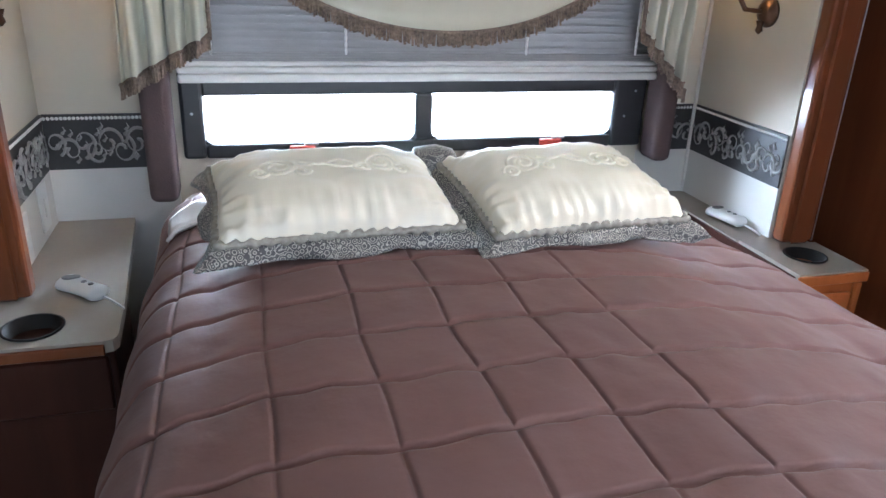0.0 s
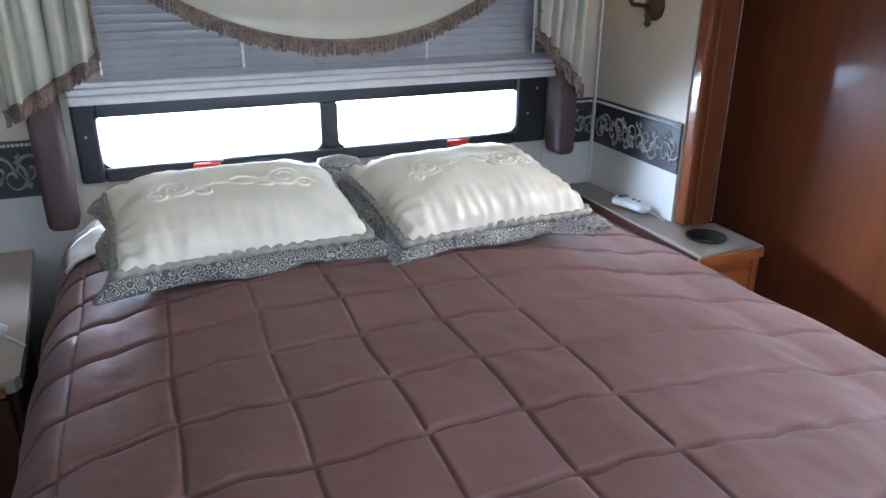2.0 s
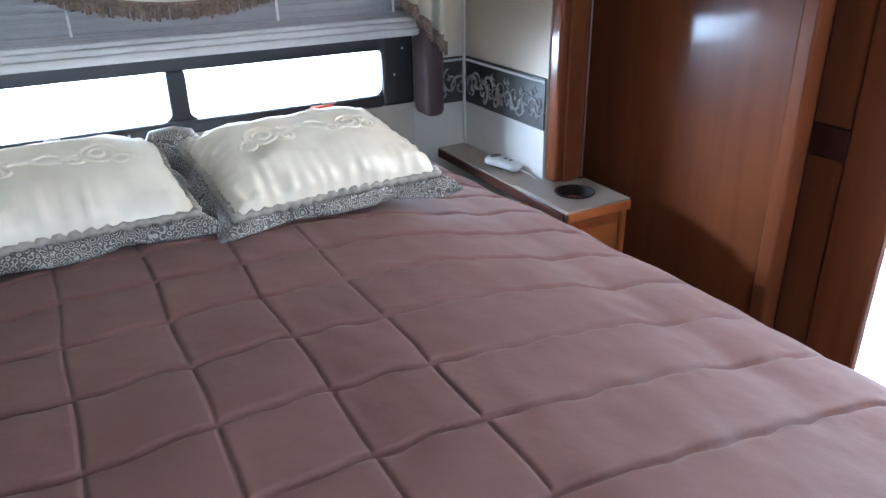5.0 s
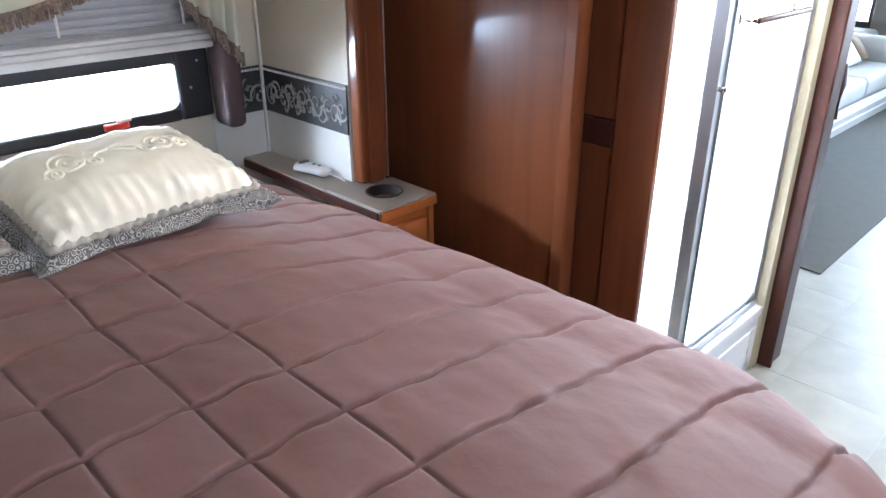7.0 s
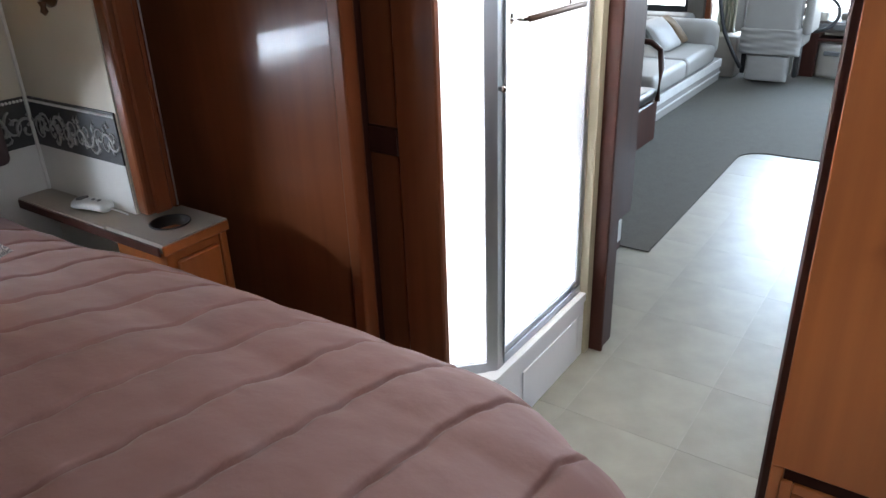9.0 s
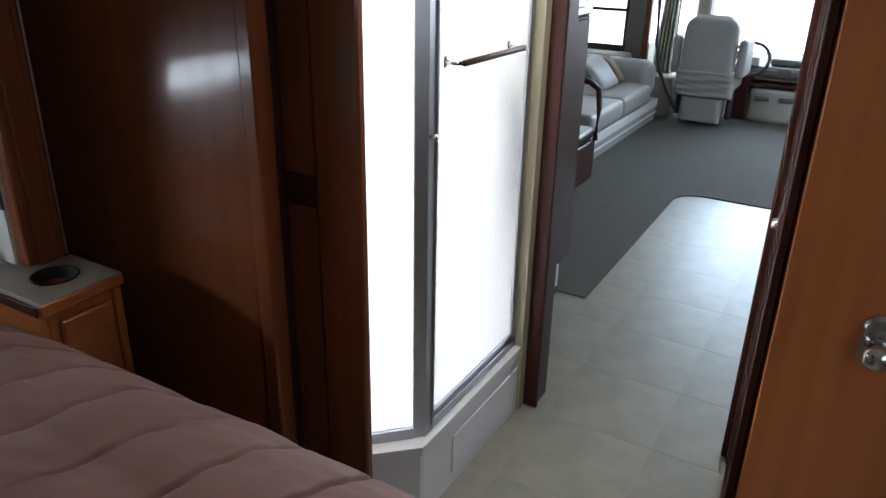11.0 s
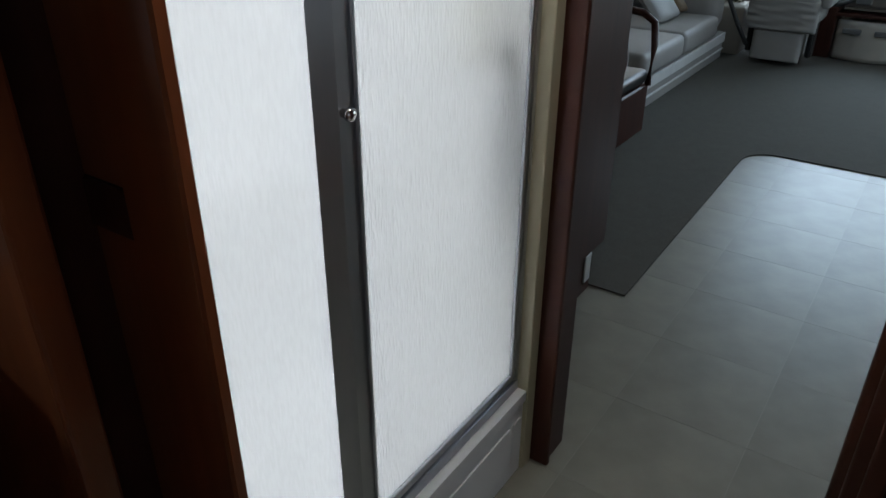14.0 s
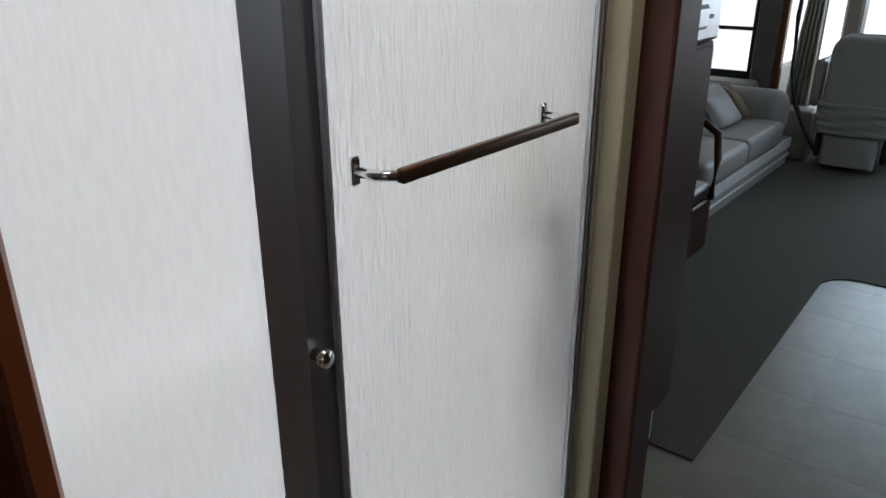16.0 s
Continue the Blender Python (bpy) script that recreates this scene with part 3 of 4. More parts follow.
def hand_control(a, b, z):
    a, b = Vector((*a, z)), Vector((*b, z))
    ob = thing("hand_control", a, "white corded hand control lying on the nightstand", "remote control", "hand controls")
    ahead = (b - a).normalized()
    side = Vector((-ahead.y, ahead.x, 0))
    length = (b - a).length

    def shell(u, v):
        t = u
        half = 0.019 + 0.006 * math.cos(t * math.pi) ** 2 * (1.2 if t < 0.5 else 0.6)
        ends = min(1, (min(t, 1 - t) / 0.12)) ** 0.5
        ang = v * math.tau
        return a + ahead * (length * t) + side * (half * ends * math.cos(ang)) + Vector((0, 0, 0.015 + 0.0135 * ends * math.sin(ang)))
    part("shell", sheet(shell, 28, 24), PLASTIC, ob, "", True)
    top = a + ahead * (length * 0.24) + Vector((0, 0, 0.0275))
    lb = lathe(top, [(0.016, 0), (0.016, 0.002), (0.012, 0.0025)], "z", 24, 0.6)
    part("display", lb, GREYP, ob, "dark oval display")
    for k in range(2):
        c = a + ahead * (length * (0.55 + 0.16 * k)) + Vector((0, 0, 0.0275))
        part("button", lathe(c, [(0.005, 0), (0.005, 0.002), (0.004, 0.0025)], "z", 12), GREYP, ob)
    e = b - ahead * 0.004 + Vector((0, 0, 0.013))
    cordpts = [e, e + ahead * 0.03 + Vector((0, 0, -0.004)), e + ahead * 0.055 - Vector((0, 0, 0.010))]
    part("cord", tube(cordpts, 0.0022, 6), PLASTIC, ob, "", True)


hand_control((-0.088, 1.690), (-0.005, 1.610), ZN)
hand_control((1.395, 1.868), (1.418, 1.752), ZN)

# pilasters that frame the slide-out
for nm, x0, x1 in (("trim_pilaster", 1.4465, 1.532), ("trim_pilaster", -0.27, -0.132)):
    pb = box(x0, x1, 1.65, 1.689, ZN + 0.001, H, 0.008, 2)
    box(x0 + 0.02, x1 - 0.02, 1.642, 1.651, ZN + 0.001, H, 0.004, bm=pb)
    structure(nm, pb, WOOD, "cherry pilaster at the edge of the bed slide-out")
# slide-out seal; its bright metal colour stands for light leaking past
structure("trim_seal", box(1.5325, 1.537, 1.655, 1.70, ZN + 0.001, H, 0.001), ALU, "seal strip beside the pilaster, bright for the light leaking past it")

# ---- wardrobe ----
XW = 1.765
wd = thing("wardrobe", (1.95, 1.6, 0), "tall glossy cherry wardrobe with a plain panel door", "wardrobe")
XP = 1.655
part("body", box(XP + 0.0305, 1.798, 1.225, 2.07, 0, H, 0.002), WOOD_DARK, wd)
part("door", box(XP - 0.004, XP + 0.0115, 1.2045, 2.068, 0.03, 2.0, 0.004), WOOD, wd, "glossy cherry panel door")
part("stile", box(XP - 0.016, XP + 0.030, 1.166, 1.2035, 0, H, 0.006, 2), WOOD, wd)
part("back_panel", box(1.7985, 1.806, 1.2255, 2.07, 0, H, 0.002), WOOD_DARK, wd)
part("inset_panel", box(XW - 0.002, XW + 0.012, 1.1365, 1.222, 0, 0.8845, 0.002), WOOD, wd)
part("inset_panel", box(XW - 0.002, XW + 0.012, 1.1365, 1.222, 0.949, 2.0, 0.002), WOOD, wd)
part("rail", box(XW - 0.007, XW + 0.012, 1.1365, 1.222, 0.885, 0.9485, 0.003), WOOD_DARK, wd)
part("stile", box(XW - 0.010, XW + 0.0115, 1.026, 1.136, 0, H, 0.004), WOOD, wd)
part("end_panel", box(XW + 0.0125, 1.7835, 1.06, 1.222, 0, H, 0.002), WOOD_DARK, wd)

# ---- shower ----
sh = thing("shower", (2.2, 1.3, 0), "corner shower with aluminium frame and rain-textured glass over a white curb", "shower")
OUT = [(1.802, 1.143), (1.940, 1.002), (1.955, 1.000), (2.512, 1.000), (2.512, 1.10), (2.07, 1.10), (1.905, 1.235)]
part("curb", prism(OUT, 0, 0.205), SHOWER, sh, "white moulded shower curb")
part("curb_lip", prism([(x, y - 0.006 if y < 1.05 else y) for x, y in OUT], 0.2052, 0.232), SHOWER, sh)
part("curb_panel", box(2.095, 2.45, 0.995, 0.9995, 0.045, 0.165, 0.003), SHOWER, sh)
part("curb_panel", box(2.465, 2.50, 0.995, 0.9995, 0.045, 0.165, 0.003), SHOWER, sh)
part("tray", box(1.908, 2.51, 1.101, 1.7995, 0.0, 0.06, 0.002), SHOWER, sh)
part("surround", box(1.807, 2.51, 1.80, 1.83, 0, H, 0), SHOWER, sh)
part("surround", box(2.497, 2.512, 1.062, 1.80, 0, H, 0), SHOWER, sh)
part("surround", box(1.807, 1.820, 1.21, 1.7995, 0.06, H, 0), SHOWER, sh)
part("ledge", box(1.822, 2.495, 1.68, 1.80, 0.06, 0.62, 0.015, 3), SHOWER, sh)
YS = 1.028
door = part("door", box(2.0200, 2.0270, YS - 0.010, YS + 0.010, 0.262, 1.95, 0.002), ALU, sh, "framed glass shower door")
part("door_rail", box(2.0272, 2.485, YS - 0.010, YS + 0.010, 0.262, 0.280, 0.002), ALU, door)
part("door_rail", box(2.0272, 2.485, YS - 0.010, YS + 0.010, 1.93, 1.95, 0.002), ALU, door)
part("door_stile", box(2.485, 2.494, YS - 0.010, YS + 0.010, 0.262, 1.95, 0.002), ALU, door)
part("pane", box(2.0272, 2.4848, YS - 0.003, YS + 0.003, 0.2802, 1.9298, 0), RAIN, door, "rain-textured obscure glass")
part("track", box(2.020, 2.51, YS - 0.014, YS + 0.016, 0.2325, 0.260, 0.002), ALU, sh)
part("jamb", box(2.4955, 2.511, YS - 0.012, YS + 0.012, 0.2605, 1.97, 0.002), ALU, sh)
part("corner_post", prism([(1.960, 1.036), (1.982, 1.014), (2.0175, 1.014), (2.0190, 1.044), (1.985, 1.058)], 0.2325, 1.97), ALU, sh)
part("post_rib", box(2.0095, 2.0165, 1.009, 1.0135, 0.24, 1.97, 0.002), ALU, sh)
part("knob", lathe((1.989, 1.0138, 1.003), [(0.001, 0), (0.006, 0), (0.006, -0.008), (0.009, -0.010), (0.008, -0.016), (0.001, -0.018)], "y", 20), CHROME, sh, "small metal door knob", True)
# angled fixed panel
d45 = Vector((-1, 1, 0)).normalized()
n45 = Vector((1, 1, 0)).normalized() * 0.004
p0, p1 = Vector((1.966, 1.042, 0)), Vector((1.966, 1.042, 0)) + d45 * 0.27


def slab(z0, z1, half, a=p0, b=p1):
    o = n45.normalized() * half
    return prism([((a + o).x, (a + o).y), ((b + o).x, (b + o).y), ((b - o).x, (b - o).y), ((a - o).x, (a - o).y)], z0, z1)


part("pane", slab(0.262, 1.95, 0.003), RAIN_SOFT, sh, "rain-textured obscure glass")
part("track", slab(0.2325, 0.262, 0.011), ALU, sh)
bt = thing("shampoo_bottle", (2.41, 1.10, 0.95), "olive plastic bottle on a corner shelf inside the shower", "bottle")
part("bottle", lathe((2.405, 1.095, 0.985), [(0.03, 0), (0.034, 0.01), (0.034, 0.10), (0.014, 0.125), (0.014, 0.15)], "z", 24), GREEN_WALL, bt, "", True)
part("cap", lathe((2.405, 1.095, 1.1352), [(0.016, 0), (0.016, 0.02), (0.012, 0.024)], "z", 20), GREYP, bt)
part("corner_shelf", box(2.33, 2.4965, 1.065, 1.15, 0.970, 0.9845, 0.004), GREYP, sh)
bar = thing("towel_bar", (2.25, 0.97, 1.15), "bronze towel bar on chrome brackets across the shower door", "towel bar")
part("bar", box(2.068, 2.372, 0.977, 0.987, 1.142, 1.156, 0.003, 2), BRONZE, bar, "dark bronze bar", True)
for x in (2.054, 2.362):
    part("bracket", box(x - 0.005, x + 0.005, 1.0175, 1.0245, 1.137, 1.163, 0.002), CHROME, bar, "chrome bracket on the glass")
    part("bracket_arm", tube([(x, 1.018, 1.150), (x + 0.003, 0.998, 1.149), (x + 0.018 if x < 2.2 else x, 0.982, 1.149)], 0.0048, 10), CHROME, bar, "", True)

# ---- bathroom door and passage ----
XD = 1.625
bd = thing("bathroom_door", (XD, -0.05, 0), "honey cherry door with an oval chrome knob and a louvred vent", "door")
part("leaf", box(XD, XD + 0.034, -0.40, 0.270, 0.52, 2.0, 0.002), WOOD_LIGHT, bd)
part("stile", box(XD, XD + 0.034, 0.250, 0.270, 0.02, 0.5195, 0.002), WOOD_LIGHT, bd)
part("stile", box(XD, XD + 0.034, -0.40, -0.10, 0.02, 0.5195, 0.002), WOOD_LIGHT, bd)
part("bottom_rail", box(XD, XD + 0.034, -0.0995, 0.2495, 0.02, 0.14, 0.002), WOOD_LIGHT, bd)
vent = part("vent_frame", box(XD - 0.008, XD + 0.002, 0.232, 0.250, 0.13, 0.50, 0.002), WOOD_LIGHT, bd, "louvred wooden vent")
part("vent_rail", box(XD - 0.008, XD + 0.002, -0.10, 0.2315, 0.482, 0.50, 0.002), WOOD_LIGHT, vent)
for k in range(17):
    z = 0.145 + k * 0.020
    part("slat", sheet(lambda u, v: Vector((XD - 0.004 + 0.016 * v, -0.10 + 0.331 * u, z + 0.013 * v)), 1, 1, 0.004), WOOD_LIGHT, vent)
part("vent_backing", box(XD + 0.018, XD + 0.030, -0.0995, 0.2495, 0.1405, 0.5195, 0), WOOD_DARK, vent)
part("edge_strip", box(XD + 0.002, XD + 0.032, 0.2702, 0.2715, 0.02, 2.0, 0), WOOD_DARK, bd)
rose = part("rosette", bmesh.new(), CHROME, bd, "oval chrome rosette")
rb = bmesh.new()
outline = []
for k in range(40):
    a = k * math.tau / 40
    outline.append((0.022 * math.cos(a), 0.022 * math.sin(a) + (0.016 if math.sin(a) >= 0 else -0.016)))
for x, s in ((XD - 0.0005, 1.0), (XD - 0.006, 1.0), (XD - 0.010, 0.86)):
    for p, q in outline:
        rb.verts.new((x, 0.152 + p * s, 0.952 + q * s))
rb.verts.ensure_lookup_table()
for ring in range(2):
    for k in range(40):
        j = (k + 1) % 40
        rb.faces.new((rb.verts[ring * 40 + k], rb.verts[ring * 40 + j], rb.verts[ring * 40 + 40 + j], rb.verts[ring * 40 + 40 + k]))
rb.faces.new([rb.verts[80 + k] for k in range(40)])
rb.to_mesh(rose.data)
rb.free()
part("knob", lathe((XD - 0.010, 0.152, 0.946), [(0.010, 0), (0.008, 0.008), (0.010, 0.012), (0.015, 0.017), (0.0165, 0.024), (0.013, 0.031), (0.003, 0.034)], "-x", 28), CHROME, bd, "round chrome knob", True)

pd = thing("pocket_door", (2.1, 0.30, 0), "dark cherry door standing against the passage wall with a chrome pull", "door")
part("leaf", box(1.75, 2.50, 0.2755, 0.300, 0.03, 2.0, 0.003), WOOD_DARK, pd)
part("lever", lathe((2.47, 0.3005, 0.79), [(0.008, 0), (0.008, 0.018), (0.011, 0.024), (0.0135, 0.045), (0.012, 0.064), (0.004, 0.066)], "y", 20), CHROME, pd, "chrome pull knob", True)
part("rosette", lathe((2.47, 0.3002, 0.79), [(0.022, 0), (0.022, 0.004), (0.014, 0.008)], "y", 24), CHROME, pd)
part("latch_plate", box(2.440, 2.475, 0.300, 0.318, 0.60, 0.72, 0.003, 2), CHROME, pd)
structure("trim_passage", box(1.70, 1.748, 0.2755, 0.293, 0, H, 0.004), WOOD_DARK, "dark cherry trim strip beside the bathroom door")

# invented vent frame round the passage fill lamp, out of view
rv = thing("fill_lamp_frame", (2.12, 0.66, 2.04), "white square frame added round the unseen fill lamp in the passage ceiling", "roof vent")
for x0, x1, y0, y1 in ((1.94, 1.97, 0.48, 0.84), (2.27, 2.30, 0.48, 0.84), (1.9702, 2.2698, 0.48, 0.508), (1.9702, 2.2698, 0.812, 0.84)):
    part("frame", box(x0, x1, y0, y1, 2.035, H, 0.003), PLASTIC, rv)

# ---- bedroom window ----
wf = thing("window_1", (0.70, YW, 0.95), "black-framed coach window with two low panes and red latches", "window", kind="structure")
wbm = box(0.118, 0.168, YW - 0.022, YW + 0.03, 0.884, 1.53, 0.008, 2)
box(1.188, 1.278, YW - 0.022, YW + 0.03, 0.884, 1.53, 0.008, 2, bm=wbm)
box(0.168, 1.188, YW - 0.022, YW + 0.03, 0.884, 0.916, 0.006, 2, bm=wbm)
box(0.168, 1.188, YW - 0.018, YW + 0.03, 1.028, 1.062, 0.004, bm=wbm)
box(0.168, 1.188, YW - 0.022, YW + 0.03, 1.50, 1.53, 0.006, bm=wbm)
box(0.660, 0.703, YW - 0.018, YW + 0.03, 0.9165, 1.0275, 0.004, bm=wbm)
part("window_frame", wbm, BLACK, wf)
for cx, cz, sx, sz in ((0.168, 0.916, 1, 1), (0.660, 0.916, -1, 1), (0.703, 0.916, 1, 1), (1.188, 0.916, -1, 1), (0.168, 1.028, 1, -1), (1.188, 1.028, -1, -1)):
    r = 0.020 if sz > 0 else 0.007
    gb = bmesh.new()
    outl = [(cx, cz)] + [(cx + sx * (r - r * math.cos(radians(a))), cz + sz * (r - r * math.sin(radians(a)))) for a in range(0, 91, 15)]
    lo = [gb.verts.new((x, YW - 0.012, z)) for x, z in outl]
    hi = [gb.verts.new((x, YW + 0.025, z)) for x, z in outl]
    gb.faces.new(lo)
    gb.faces.new(hi)
    for i in range(len(lo)):
        j = (i + 1) % len(lo)
        gb.faces.new((lo[i], lo[j], hi[j], hi[i]))
    part("gasket_corner", gb, BLACK, wf)
for x0, x1 in ((0.169, 0.659), (0.704, 1.187)):
    p = part("pane", box(x0, x1, YW + 0.004, YW + 0.008, 0.917, 1.027, 0), CLEAR, wf, "clear window pane")
    p.visible_shadow = False
for x in (0.385, 1.015):
    part("latch", box(x - 0.030, x + 0.030, YW - 0.036, YW - 0.0225, 0.896, 0.912, 0.004, 2), RED, wf, "red emergency latch")
    part("latch_tab", box(x + 0.005, x + 0.038, YW - 0.032, YW - 0.0225, 0.9122, 0.919, 0.002), RAIL, wf)
for x, z in ((0.142, 0.99), (0.56, 0.899), (1.22, 0.965), (1.245, 1.03)):
    part("screw", lathe((x, YW - 0.024, z), [(0.0035, 0), (0.003, 0.002)], "y", 10), ALU, wf)

# blind
bl = thing("window_blind", (0.70, 2.0, 1.3), "grey slatted blind drawn down to a white bottom rail", "blind")
YB = 2.018
for k in range(20):
    z = 1.122 + k * 0.0175

    def slat(u, v, z=z):
        return Vector((0.138 + 1.128 * u, YB - 0.006 + 0.010 * v + 0.003 * math.sin(v * math.pi), z + 0.019 * v + 0.0012 * math.sin(u * 5 + z * 40)))
    part("slat", sheet(slat, 12, 3, 0.0012), BLIND, bl, "", True)
part("bottom_rail", box(0.122, 1.272, YB - 0.020, YB + 0.016, 1.066, 1.085, 0.006, 2), RAIL, bl, "white bottom rail")
part("bottom_rail", box(0.122, 1.272, YB - 0.016, YB + 0.014, 1.0855, 1.100, 0.005, 2), RAIL, bl, "white bottom rail")
part("bottom_rail", box(0.124, 1.270, YB - 0.011, YB + 0.012, 1.1005, 1.112, 0.004, 2), RAIL, bl, "white bottom rail")
for k in range(3):
    part("stacked_slat", box(0.130, 1.268, YB - 0.012, YB + 0.012, 1.1125 + 0.006 * k, 1.1182 + 0.006 * k, 0.001), BLIND, bl)
for x in (0.196, 0.486, 0.916, 1.205):
    cb = tube([(x, YB - 0.011, 1.126 + 0.0048 * k) for k in range(72)], lambda t: 0.0022 + 0.0018 * math.sin(t * 71 * math.tau / 3) ** 2, 6)
    part("ladder_tape", cb, CORD, bl, "white ladder cord")

# padded legs and drapery
for x0, x1, z0 in ((0.044, 0.106, 0.808), (1.272, 1.326, 0.86)):
    lg = box(x0, x1, 1.965, YW - 0.023, z0, 1.60, 0.018, 4)
    tagged(part("cornice_leg", lg, PAD, None, "", True), "dark brown padded fabric upright beside the window", "window cornice", "padded uprights")


def fringe(curve, length, parent):
    bm = bmesh.new()
    pts = [Vector(p) for p in curve]
    total = sum((b - a).length for a, b in zip(pts, pts[1:]))
    rnd = random.Random(5)
    count = int(total / 0.0034)
    for k in range(count):
        s, acc = total * (k + rnd.random() * 0.7) / count, 0
        for a, b in zip(pts, pts[1:]):
            q = (b - a).length
            if acc + q >= s:
                p = a.lerp(b, (s - acc) / q)
                break
            acc += q
        ln = length * rnd.uniform(0.82, 1.12)
        off = Vector((rnd.uniform(-0.003, 0.003), rnd.uniform(-0.008, 0.002), 0))
        tube([p, p + off * 0.4 - Vector((0, 0, ln * 0.5)), p + off - Vector((0, 0, ln))], 0.0029, 4, bm)
    part("fringe", bm, FRINGE, parent, "brown and bronze tassel fringe")
    part("gimp", tube(curve, 0.0045, 6), FRINGE, parent)


tagged(part("curtain_board", box(0.0, 1.34, 1.90, YW, 1.655, 1.70, 0.004), PAD), "brown covered board above the window holding the drapery", "curtain board")
dr = thing("swag_valance", (0.70, 1.94, 1.3), "sage satin swag draped over the window with a brown fringe", "valance")


def swag_low(u):
    return 1.186 + 0.50 * (u - 0.5) ** 2 + 0.55 * (u - 0.5) ** 4


def swag(u, v):
    x = 0.26 + 0.88 * u
    z = swag_low(u) + v * (1.66 - swag_low(u))
    fold = 0.016 * math.sin(v * 24 + 3.5 * (u - 0.5) ** 2 * 4)
    return Vector((x, 1.945 + fold - 0.03 * (1 - v) * math.sin(u * math.pi), z))


part("cloth", sheet(swag, 60, 40, 0.003), CURTAIN, dr, "", True)
fringe([swag(k / 40, 0) + Vector((0, -0.004, 0)) for k in range(41)], 0.030, dr)


def jabot(x0, x1, z0, z1, label):
    ob = thing("curtain", ((x0 + x1) / 2, 1.93, 1.2), label, "curtain", "side curtains")

    def cloth(u, v):
        x = x0 + (x1 - x0) * u
        low = z0 + (z1 - z0) * u
        return Vector((x + 0.006 * math.sin(v * 3), 1.915 + 0.017 * math.sin(u * 27 + 1.1 * math.sin(v * 2.4)) + 0.005 * math.sin(u * 63 + 3 * v) * (0.65 + 0.35 * (1 - v)), low + v * (1.66 - low)))
    part("cloth", sheet(cloth, 60, 16, 0.003), CURTAIN, ob, "", True)
    fringe([cloth(k / 30, 0) + Vector((0, -0.004, 0)) for k in range(31)], 0.028, ob)
    return ob


c1 = jabot(0.022, 0.200, 1.078, 1.178, "sage satin side curtain with a brown fringed lower edge")
fringe([Vector((0.200, 1.915, 1.178 + 0.47 * k / 20)) for k in range(21)], 0.012, c1)
c2 = jabot(1.300, 1.166, 1.055, 1.195, "sage satin side curtain with a brown fringed lower edge")
fringe([Vector((1.166, 1.915, 1.195 + 0.47 * k / 20)) for k in range(21)], 0.012, c2)


# wallpaper border with raised scrolls
def border(name, origin, along, length, seed):
    o, a = Vector(origin), Vector(along)
    n = Vector((a.y, -a.x, 0))
    if n.y > 0.5 or (abs(n.x) > 0.5 and (n.x > 0) == (o.x > 0.6)):
        n = -n
    e = o + a * length
    lo, hi = o + n * 0.0005, e + n * 0.005
    base = tagged(part(name, box(min(lo.x, hi.x), max(lo.x, hi.x), min(lo.y, hi.y), max(lo.y, hi.y), 0.866, 0.990, 0), BORDER, None), "charcoal wallpaper border with raised silver scrollwork", "border", kind="structure")
    rnd = random.Random(seed)
    sb = bmesh.new()
    k = 0.02
    flip = 1
    while k < length - 0.01:
        c = o + a * k + n * 0.006 + Vector((0, 0, 0.917 + flip * 0.008))
        size = rnd.uniform(0.022, 0.032)
        turn = rnd.uniform(0, 6)
        pts = []
        for i in range(26):
            r = size * (1 - i / 30)
            w = turn + flip * i * 0.30
            s = r * math.cos(w)
            if -0.004 < k + s < length + 0.002:
                pts.append(c + a * s + Vector((0, 0, r * math.sin(w) * 1.25)))
        if len(pts) > 4:
            tube(pts, lambda t: 0.0028 + 0.0014 * math.sin(t * 9), 5, sb)
        for q in range(3):
            w = turn + q * 2.1
            p = c + a * (size * 1.1 * math.cos(w)) + Vector((0, 0, size * 1.2 * math.sin(w)))
            s = (p - o).dot(a)
            if 0.006 < s < length - 0.006 and 0.876 < p.z < 0.958:
                tube([p, p + a * 0.008 + Vector((0, 0, 0.008)), p + a * 0.004 + Vector((0, 0, 0.016))], lambda t: 0.0042 * (1 - 0.8 * t), 5, sb)
        k += rnd.uniform(0.024, 0.032)
        flip = -flip
    part("scrollwork", sb, SILVER, base, "silver scroll relief", True)
    bb = bmesh.new()
    m = int(length / 0.0085)
    for i in range(m):
        c = o + a * (length * (i + 0.5) / m) + n * 0.004
        own = bmesh.new()
        bmesh.ops.create_icosphere(own, subdivisions=1, radius=0.0048, matrix=Matrix.Translation((c.x, c.y, 0.981)))
        join(bb, own)
    part("bead_row", bb, RAIL, base, "row of pale beads", True)


border("trim_border", (-0.170, YW, 0), (1, 0, 0), 0.215, 1)
border("trim_border", (1.322, YW, 0), (1, 0, 0), 0.119, 2)
border("trim_border", (1.446, 1.695, 0), (0, 1, 0), 0.372, 3)
border("trim_border", (-0.175, 1.695, 0), (0, 1, 0), 0.372, 4)

# switch plates
for y, z in ((1.80, 0.80), (1.965, 0.815)):
    sw = thing("switch_plate", (-0.171, y, z), "white plastic switch plate on the wall above the nightstand", "switch", "switch plates")
    part("plate", box(-0.1708, -0.165, y - 0.032, y + 0.032, z - 0.052, z + 0.052, 0.003), PLASTIC, sw)
    part("rocker", box(-0.1655, -0.1615, y - 0.010, y + 0.010, z - 0.022, z + 0.022, 0.002), PLASTIC, sw)


